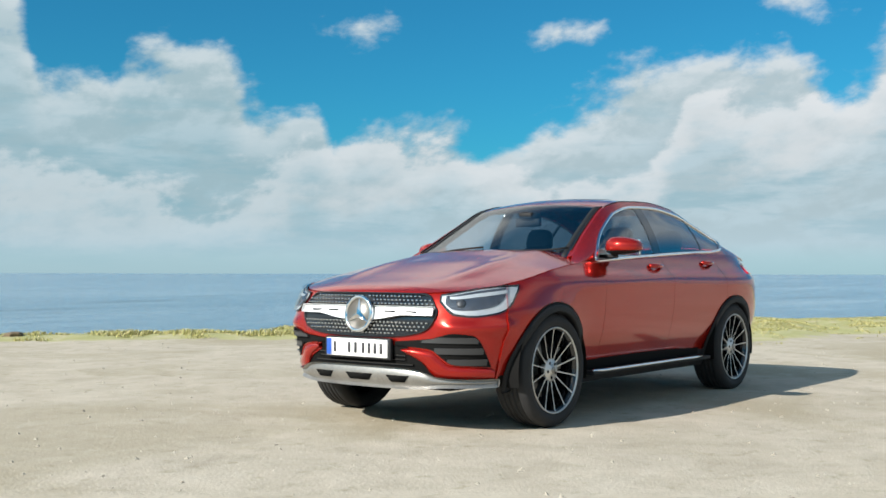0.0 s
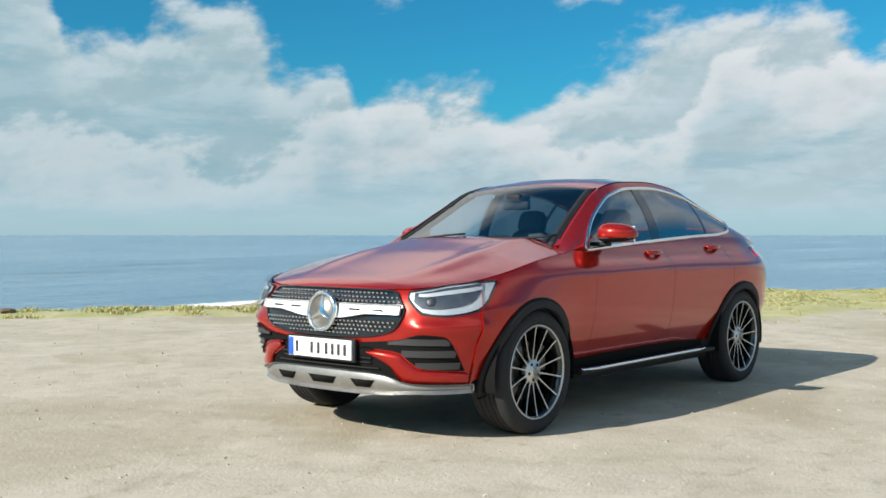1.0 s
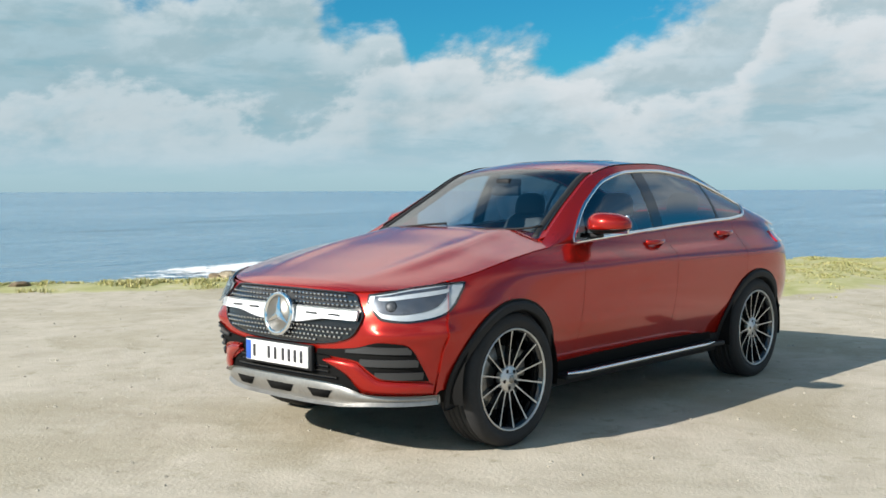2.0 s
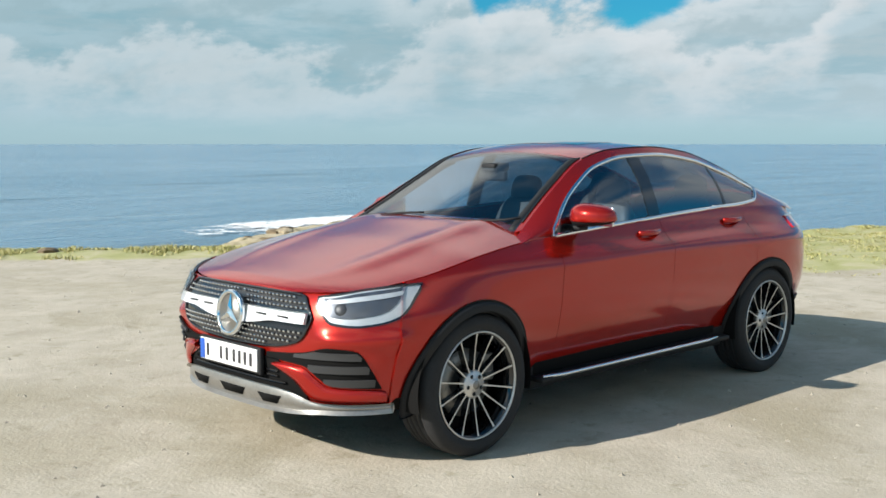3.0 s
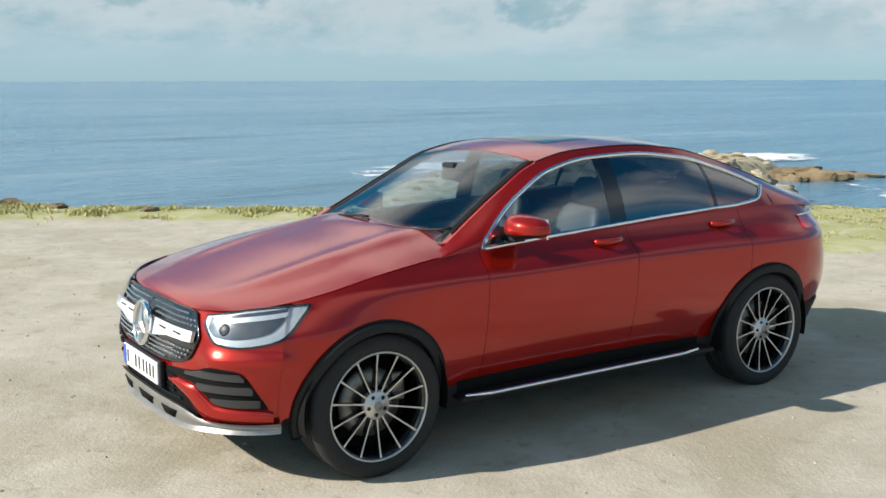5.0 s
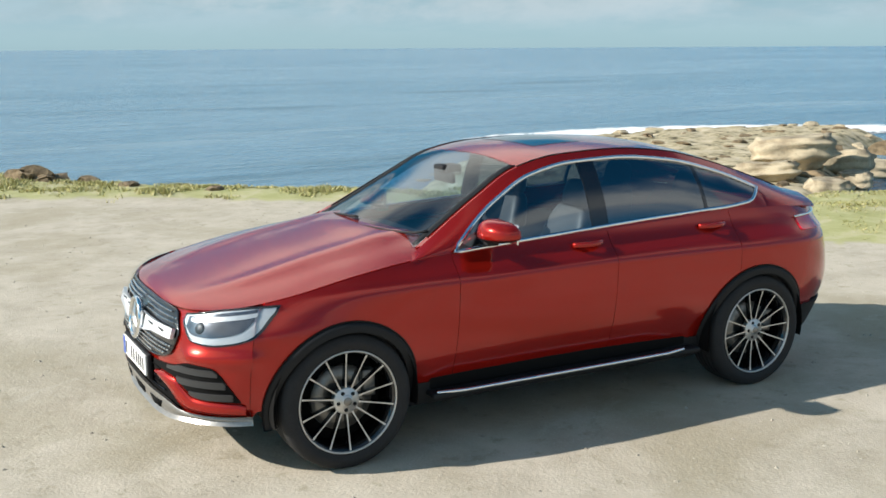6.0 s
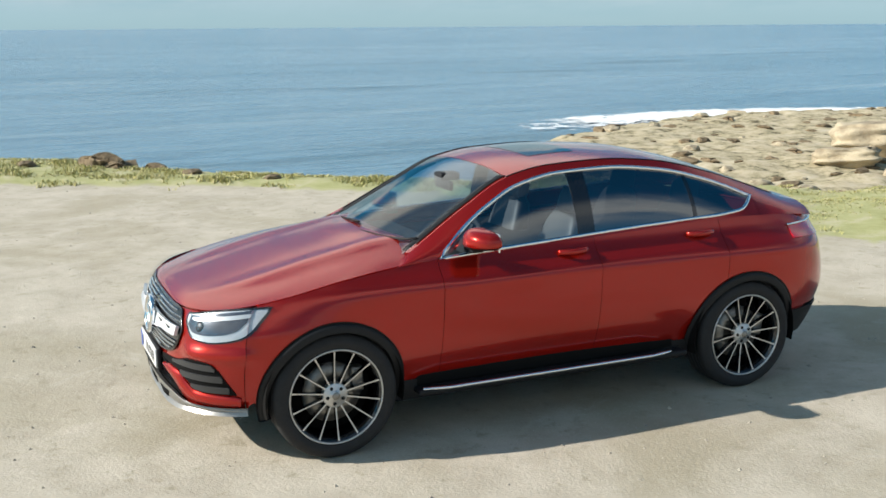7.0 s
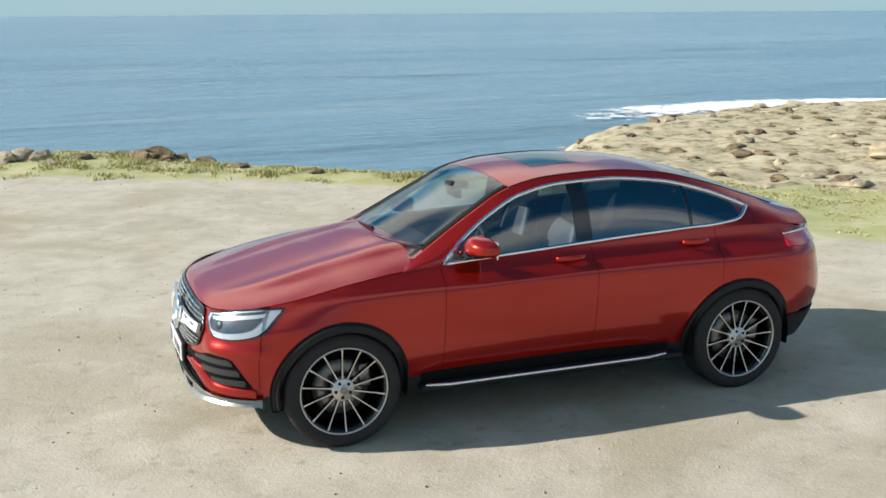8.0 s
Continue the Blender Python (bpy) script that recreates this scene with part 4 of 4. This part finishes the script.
for s in (-1, 1):
    u0, u1 = 0.297, 0.782
    lamp = new("headlight")
    lamp.parent = car
    tagged(lamp, "clear swept-back headlight with white light guide")
    low = spline([0, 0.08, 0.18, 0.40, 0.62, 0.80, 0.90, 1.0], [0.822, 0.776, 0.741, 0.731, 0.742, 0.765, 0.806, 0.892])
    high = spline([0, 0.2, 0.44, 0.75, 1.0], [0.848, 0.863, 0.884, 0.899, 0.907])

    def inset(fn_a, fn_b, k):
        return lambda t: fn_a(0.06 + 0.88 * t) * (1 - k) + fn_b(0.06 + 0.88 * t) * k

    nose_patch("lamp_surround", u0 - 0.012, u1 + 0.012, lambda t: low(t) - 0.010, lambda t: high(t) + 0.011, 0.003, GLOSS_BLACK, lamp, "", side=s, depth=0.006)
    nose_patch("light_guide", u0, u1, low, high, 0.006, DRL, lamp, "white light guide border", side=s, depth=0.004)
    nose_patch("lamp_bowl", u0 + (u1 - u0) * 0.05, u1 - (u1 - u0) * 0.17, inset(low, high, 0.20), inset(low, high, 0.93), 0.009, LAMP_BOWL, lamp, "dark lamp bowl", side=s, depth=0.003)
    for t, r in ((0.24, 0.034),):
        u = u0 + (u1 - u0) * t
        z = (low(t) + high(t)) / 2
        eye = lathe([(0.0, -0.010), (r * 0.6, -0.008), (r, 0.0), (r, 0.012), (0.0, 0.012)], 20)
        p, q = skin(u, z, 0.006, s), skin(u, z, 0.2, s)
        bmesh.ops.transform(eye, matrix=Matrix.Translation(p) @ (p - q).to_track_quat("Y", "Z").to_matrix().to_4x4(), verts=eye.verts)
        part("projector", eye, LAMP_DARK, lamp, "dark round projector lens")
    part("lamp_brow", tube([skin(u0 + (u1 - u0) * t, high(t) + 0.006, 0.010, s) for t in steps(0.0, 1.0, 24)], 0.0045, 6), GLOSS_BLACK, lamp, "black brow over the lamp")
    nose_patch("upper_guide", u0 + (u1 - u0) * 0.10, u1 - (u1 - u0) * 0.15, lambda t: inset(low, high, 0.70)(0.05 + 0.85 * t), lambda t: inset(low, high, 0.84)(0.05 + 0.85 * t), 0.013, DRL, lamp, "pale upper light guide", side=s, rows=3, depth=0.003)
    cover = nose_patch("lamp_lens", u0, u1, low, high, 0.020, LENS, lamp, "clear lens", side=s, depth=0.014)
    cover.visible_shadow = False

    # side intake with its slats; a near-black sheet stands in for the shaded opening
    v0, v1 = 0.095, 0.664
    il = spline([0, 0.31, 0.42, 0.56, 0.75, 1.0], [0.545, 0.526, 0.480, 0.434, 0.426, 0.417])
    ih = spline([0, 0.30, 0.50, 0.72, 0.80, 0.90, 1.0], [0.570, 0.592, 0.624, 0.612, 0.585, 0.510, 0.424])
    intake = nose_patch("air_intake", v0, v1, il, ih, 0.005, DARK, car, "black side air intake with slats", side=s)
    for z in (0.432, 0.500, 0.566):
        inner = [t for t in steps(0.02, 0.97, 60) if il(t) < z + 0.018 < ih(t) and ih(t) - il(t) > 0.05]
        t0, t1 = inner[0], inner[-1]
        nose_patch("intake_slat", v0 + (v1 - v0) * t0, v0 + (v1 - v0) * t1, lambda t: max(z, il(t0 + (t1 - t0) * t) + 0.004), lambda t: min(z + 0.036, ih(t0 + (t1 - t0) * t) - 0.004), 0.013, SLAT, intake, side=s, rows=4, depth=0.010)

    # the painted blade between the side intake and the middle one, turning out along the foot of the bumper
    blade_low = spline([0.130, 0.136, 0.221, 0.250, 0.286, 0.330, 0.69], [0.516, 0.509, 0.453, 0.428, 0.384, 0.354, 0.340])
    blade_high = spline([0.130, 0.16, 0.270, 0.33, 0.40, 0.46, 0.66, 0.69], [0.524, 0.530, 0.513, 0.468, 0.427, 0.420, 0.408, 0.400])
    bm = patch(lambda u, r: skin(u, blade_low(u) + (blade_high(u) - blade_low(u)) * r, 0.006 + 0.020 * math.sin(math.pi * r) ** 0.6, s), steps(0.130, 0.69, 60), steps(0, 1, 10), depth=0.012)
    bmesh.ops.recalc_face_normals(bm, faces=bm.faces)
    part("bumper_blade", bm, PAINT, car)

uc = 0.30
low_top = spline([0, 0.13, 0.221, 0.25, 0.30], [0.545, 0.545, 0.460, 0.430, 0.385])
# no hole is cut: a near-black sheet on the skin gives the opening's shade
nose_patch("lower_grille", -uc, uc, lambda t: 0.352, lambda t: low_top(abs(2 * t - 1) * uc), 0.004, DARK, car, "black lower air intake", cols=50)
for z in (0.425, 0.455, 0.480):
    ub = 0.15 if z > 0.45 else 0.19
    nose_patch("intake_bar", -ub, ub, lambda t: z, lambda t: z + 0.010, 0.010, GLOSS_BLACK, car, "gloss black intake bar", cols=24, rows=2, depth=0.006)
us_ = 0.722
skid_top = spline([0, 0.12, 0.22, 0.27, 0.33, 0.40, 0.722], [0.406, 0.404, 0.392, 0.374, 0.350, 0.343, 0.331])
skid_low = spline([0, 0.2, 0.35, 0.722], [0.298, 0.302, 0.313, 0.316])
skid = patch(lambda u, r: skin(abs(u), skid_low(abs(u)) + (skid_top(abs(u)) - skid_low(abs(u))) * r, 0.010 + 0.022 * math.sin(math.pi * min(1, r * 0.75 + 0.12)) * (1 - 0.5 * ease((abs(u) - 0.25) / 0.15)), -1 if u < 0 else 1), steps(-us_, us_, 100), steps(0, 1, 10), depth=0.025)
bmesh.ops.recalc_face_normals(skid, faces=skid.faces)
skid_plate = part("skid_plate", skid, SKID, car, "brushed silver skid plate under the nose")
# slots are near-black slabs on the plate, coloured like the shade inside them
for y, w in ((-0.345, 0.17), (0.0, 0.23), (0.345, 0.17)):
    side = -1 if y < 0 else 1
    at, ahead = skin(u_of_y(abs(y)), 0.345, 0.024, side), skin(u_of_y(abs(y)), 0.345, 0.2, side)
    slot = bmesh.new()
    rim = [slot.verts.new((dx, dy, dz)) for dx in (-0.010, 0.010) for dy, dz in ((-w / 2, 0.020), (w / 2, 0.020), (w / 2 - 0.035, -0.022), (-w / 2 + 0.035, -0.022))]
    slot.faces.new(rim[:4])
    slot.faces.new(rim[4:])
    for k in range(4):
        slot.faces.new([rim[k], rim[(k + 1) % 4], rim[4 + (k + 1) % 4], rim[4 + k]])
    bmesh.ops.recalc_face_normals(slot, faces=slot.faces)
    turn = (at - ahead).to_track_quat("X", "Z").to_matrix().to_4x4()
    bmesh.ops.transform(slot, matrix=Matrix.Translation(at) @ turn, verts=slot.verts)
    part("skid_slot", slot, DARK, skid_plate, "dark slot")

# ---- tail lamps ----
for s in (-1, 1):
    nose_patch("tail_light", u_of_x(1.86), 2.62, lambda t: 0.990 - 0.02 * t, lambda t: 1.062 + 0.005 * t, 0.008, RED_LENS, car, "slim red tail light", side=s, rows=5)
    bm = tube([skin(u_of_x(1.85) + (2.62 - u_of_x(1.85)) * t, 1.068 + 0.004 * t, 0.012, s) for t in steps(0, 1, 20)], 0.007, 6)
    part("tail_light_trim", bm, CHROME, car)

# ---- cabin ----
def pad(centre, size, lean=0.0, taper=0.0, hollow=0.0):
    """A stuffed seat pad: rounded, narrower at the top, with a hollow between its bolsters."""
    bm = bmesh.new()
    bmesh.ops.create_uvsphere(bm, u_segments=28, v_segments=18, radius=1.0)
    for v in bm.verts:
        x, y, z = (math.copysign(abs(c) ** 0.55, c) for c in v.co)
        x += hollow * (1 - y * y) * (x < 0)
        v.co = (x * size[0] / 2, y * size[1] / 2 * (1 - taper * (z + 1) / 2), z * size[2] / 2)
    bmesh.ops.transform(bm, matrix=Matrix.Translation(centre) @ Matrix.Rotation(radians(lean), 4, "Y"), verts=bm.verts)
    return bm


def build_seat(x, y, mat, name="car_seat"):
    seat = new(name)
    seat.parent = car
    part("cushion", pad((x, y, 0.62), (0.54, 0.52, 0.18)), mat, seat)
    part("backrest", pad((x + 0.30, y, 0.91), (0.17, 0.50, 0.66), 17, 0.26, 0.35), mat, seat)
    part("headrest", pad((x + 0.41, y, 1.275), (0.10, 0.26, 0.18), 14, 0.15), mat, seat)
    for k in (-0.06, 0.06):
        part("headrest_post", tube([(x + 0.385, y + k, 1.15), (x + 0.40, y + k, 1.26)], 0.006, 6), CHROME, seat)


for y in (-0.38, 0.38):
    build_seat(-0.02, y, PALE)
    build_seat(0.88, y, FABRIC)
dash = bmesh.new()
box(dash, (-0.72, 0, 0.93), (0.52, 1.42, 0.24), 0.08, segments=3)
part("dashboard", dash, FABRIC, car, "dark dashboard")
ring = tube([(0.19 * math.cos(a), 0.19 * math.sin(a), 0) for a in steps(0, 2 * math.pi, 32)[:-1]], 0.016, 8, closed=True)
box(ring, (0, 0, 0), (0.34, 0.04, 0.02), 0.005)
box(ring, (0, 0, 0), (0.13, 0.12, 0.04), 0.015)
bmesh.ops.transform(ring, matrix=pose(-0.40, -0.38, 1.02, 0, -65, 0), verts=ring.verts)
part("steering_wheel", ring, FABRIC, car, "dark steering wheel")
part("rear_view_mirror", boxed((-0.36, 0, 1.385), (0.035, 0.23, 0.065), 0.015), BLACK, car)
part("sensor_housing", boxed((-0.34, 0, 1.44), (0.14, 0.12, 0.05), 0.015), BLACK, car)
for y0 in (-0.05, 0.55):
    part("wiper", tube([roof(-1.02 + 0.06 * t, (y0 - 0.55 * t) / 0.66, 0.012) for t in steps(0, 1, 8)], 0.008, 6), BLACK, car)

# ---- stones, rocks, grass ----
rng = random.Random(4)


def stone_mesh(name, seed, mat, flat=0.7, rough=0.55, smooth=True):
    bm = bmesh.new()
    bmesh.ops.create_icosphere(bm, subdivisions=4, radius=1.0)
    for v in bm.verts:
        p = v.co + Vector((seed * 7.3, seed * 1.7, 0))
        k = 1 + rough * noise.noise(p * 1.1) + rough * 0.4 * noise.noise(p * 2.7) + 0.12 * noise.noise(p * 6)
        c = Vector((math.copysign(abs(v.co.x) ** 0.7, v.co.x), math.copysign(abs(v.co.y) ** 0.7, v.co.y), math.copysign(abs(v.co.z) ** 0.7, v.co.z)))
        v.co = c * k
        v.co.z *= flat
    cuts = random.Random(seed)
    for _ in range(11):
        way = Vector((cuts.uniform(-1, 1), cuts.uniform(-1, 1), cuts.uniform(-0.3, 1))).normalized()
        reach = cuts.uniform(0.55, 0.85) * (flat if way.z > 0.7 else 1.0)
        for v in bm.verts:
            over = v.co.dot(way) - reach
            if over > 0:
                v.co -= way * (over * 0.9)
    return mesh_of(bm, name, mat, smooth)


tan_meshes = [stone_mesh("boulder", k + 1, TAN_STONE, 0.75) for k in range(5)]


def ledge_mesh(seed):
    """A broken slab of limestone: flat on top, worn at its edges, undercut at its foot."""
    bm = bmesh.new()
    bmesh.ops.create_cube(bm, size=2.0)
    bmesh.ops.subdivide_edges(bm, edges=bm.edges[:], cuts=11, use_grid_fill=True)
    for v in bm.verts:
        c = v.co.copy()
        corner = max(0.0, abs(c.x) + abs(c.y) - 1.45)
        k = 1 - 0.30 * corner - 0.16 * ease((abs(c.z) - 0.6) / 0.4)
        p = c + Vector((seed * 5.1, seed * 2.3, 0))
        k += 0.20 * noise.noise(p * 0.9) + 0.10 * noise.noise(p * 2.3) + 0.05 * noise.noise(p * 6.0)
        k -= 0.30 * ease((-0.15 - c.z) / 0.5)
        step = 0.06 * (math.floor((c.z + 1) * 3) % 2)
        v.co = (c.x * (k - step), c.y * (k - step), c.z * 0.5 + 0.5 + 0.10 * noise.noise(p * 1.4))
    return mesh_of(bm, "boulder", TAN_STONE)


# x, y, half width, half depth, height
LEDGE = [(32.8, 28.1, 1.9, 1.5, 1.5), (29.5, 26.5, 1.35, 1.0, 0.85), (29.3, 23.2, 0.85, 0.7, 0.95), (32.2, 23.8, 1.0, 0.8, 0.9), (36.6, 28.6, 1.2, 0.9, 1.4), (39.5, 30.2, 1.5, 1.0, 1.1), (34.6, 26.4, 0.8, 0.7, 1.0), (30.6, 24.3, 0.5, 0.4, 0.45)]
for k, (x, y, a, b, h) in enumerate(LEDGE):
    ob = new("boulder", ledge_mesh(k + 1))
    ob.matrix_basis = pose(x, y, terrain(x, y)[0] - 0.12, rng.uniform(-5, 5), rng.uniform(-5, 5), -47 + rng.uniform(-16, 16)) @ Matrix.Diagonal((a, b, h, 1))
    tagged(ob, "large undercut tan limestone block on the shore", "boulder", "shore boulders")
dark_meshes = [stone_mesh("rock", k + 11, BROWN_STONE, 0.6, 1.0, False) for k in range(4)]
placed = 0
while placed < 150:
    x, y = rng.uniform(12, 60), rng.uniform(8, 58)
    s = shelf_depth(x, y)
    if s < -1.0 or y < 0.55 * x:
        continue
    r = rng.uniform(0.2, 0.75) * (1.2 if s < 1.5 else 0.85)
    ob = new("rock", rng.choice(dark_meshes if rng.random() < 0.8 else tan_meshes))
    ob.matrix_basis = pose(x, y, max(terrain(x, y)[0], SEA_Z - 0.1) + r * 0.1, 0, 0, rng.uniform(0, 360)) @ Matrix.Diagonal((r, r * 0.7, r * 0.42, 1))
    tagged(ob, "weathered brown rock on the rocky shelf", "rock", "shelf rocks")
    placed += 1
for x, y, a, b, h in [(51.0, 36.8, 2.3, 1.1, 1.25), (54.8, 37.0, 2.2, 0.9, 0.5), (49.3, 36.6, 1.1, 0.8, 0.8)]:
    ob = new("rock", dark_meshes[0])
    ob.matrix_basis = pose(x, y, SEA_Z + 0.15 * h, 0, 0, -50) @ Matrix.Diagonal((a, b, h, 1))
    tagged(ob, "dark sea-washed rock off the point", "rock", "sea rocks")
for x, y, r, h in [(-1.35, 12.95, 0.30, 0.75), (-1.12, 12.85, 0.34, 0.95), (-0.80, 12.7, 0.26, 0.7), (-1.0, 12.5, 0.22, 0.6), (-3.75, 13.7, 0.28, 0.6), (-3.1, 13.5, 0.22, 0.7), (-0.35, 12.2, 0.24, 0.7), (-2.4, 13.3, 0.2, 0.6), (-3.4, 13.9, 0.35, 0.5), (-4.2, 14.2, 0.3, 0.5), (0.1, 11.2, 0.18, 0.5), (1.1, 10.0, 0.16, 0.5), (-2.9, 12.6, 0.12, 0.6)]:
    pale = x < -2.6
    ob = new("rock", rng.choice(tan_meshes if pale else dark_meshes))
    ob.matrix_basis = pose(x, y, terrain(x, y)[0] + r * h * 0.3, 0, 0, rng.uniform(0, 360)) @ Matrix.Diagonal((r, r * 0.8, r * h, 1))
    tagged(ob, "pale limestone rock in the coastal grass" if pale else "brown lichened rock in the coastal grass", "rock", "clifftop rocks")


def scatter_mesh(name, mat, verts, faces, label, category, smooth=False):
    me = bpy.data.meshes.new(name)
    me.from_pydata(verts, [], faces)
    me.materials.append(mat)
    tagged(new(name, me), label, category, kind="stuff")


def build_grass():
    verts, faces = [], []
    count = 0
    while count < 60000:
        x = rng.uniform(-9, 17)
        low, high = sand_y(x) - 0.15, edge_y(x) + 1.6
        y = rng.uniform(low, high)
        t = (y - low) / (high - low)
        clump = noise.noise((x * 1.6, y * 1.6, 9.0)) + 0.5 * noise.noise((x * 5, y * 5, 2.0))
        if clump + 0.9 * min(1, t * 2.2) - 0.45 < rng.random() * 0.8:
            continue
        z = terrain(x, y)[0]
        h, a, lean = rng.uniform(0.015, 0.055) * (0.8 + 1.2 * max(0, clump)) * (0.4 if x > 4.5 else 1.0), rng.uniform(0, 6.28), rng.uniform(0, 0.09)
        w, n = 0.010, len(verts)
        dx, dy = math.cos(a) * w, math.sin(a) * w
        lx, ly = math.cos(a + 1.3) * lean, math.sin(a + 1.3) * lean
        verts += [(x - dx, y - dy, z - 0.01), (x + dx, y + dy, z - 0.01), (x + dx * 0.6 + lx * 0.4, y + dy * 0.6 + ly * 0.4, z + h * 0.6), (x - dx * 0.6 + lx * 0.4, y - dy * 0.6 + ly * 0.4, z + h * 0.6), (x + lx, y + ly, z + h)]
        faces += [(n, n + 1, n + 2, n + 3), (n + 3, n + 2, n + 4)]
        count += 1
    scatter_mesh("grass", GRASS, verts, faces, "dry yellow-green coastal grass along the edge", "grass")


build_grass()


def build_pebbles():
    verts, faces = [], []
    shape = [(1, 0, 0), (0, 1, 0), (-1, 0, 0), (0, -1, 0), (0.2, 0.1, 0.7)]
    tris = [(0, 1, 4), (1, 2, 4), (2, 3, 4), (3, 0, 4)]
    for _ in range(6500):
        x, y = rng.uniform(-9, 8), rng.uniform(-5.5, 11)
        if y > sand_y(x):
            continue
        r, a = 0.004 + 0.016 * rng.random() ** 4, rng.uniform(0, 6.28)
        z, n = terrain(x, y)[0] - 0.001, len(verts)
        for px, py, pz in shape:
            k = r * rng.uniform(0.7, 1.3)
            verts.append((x + k * (px * math.cos(a) - py * math.sin(a)), y + k * (px * math.sin(a) + py * math.cos(a)), z + k * pz))
        faces += [tuple(n + i for i in t) for t in tris]
    scatter_mesh("gravel", PEBBLE, verts, faces, "small loose stones on the sandy ground", "gravel")


build_pebbles()
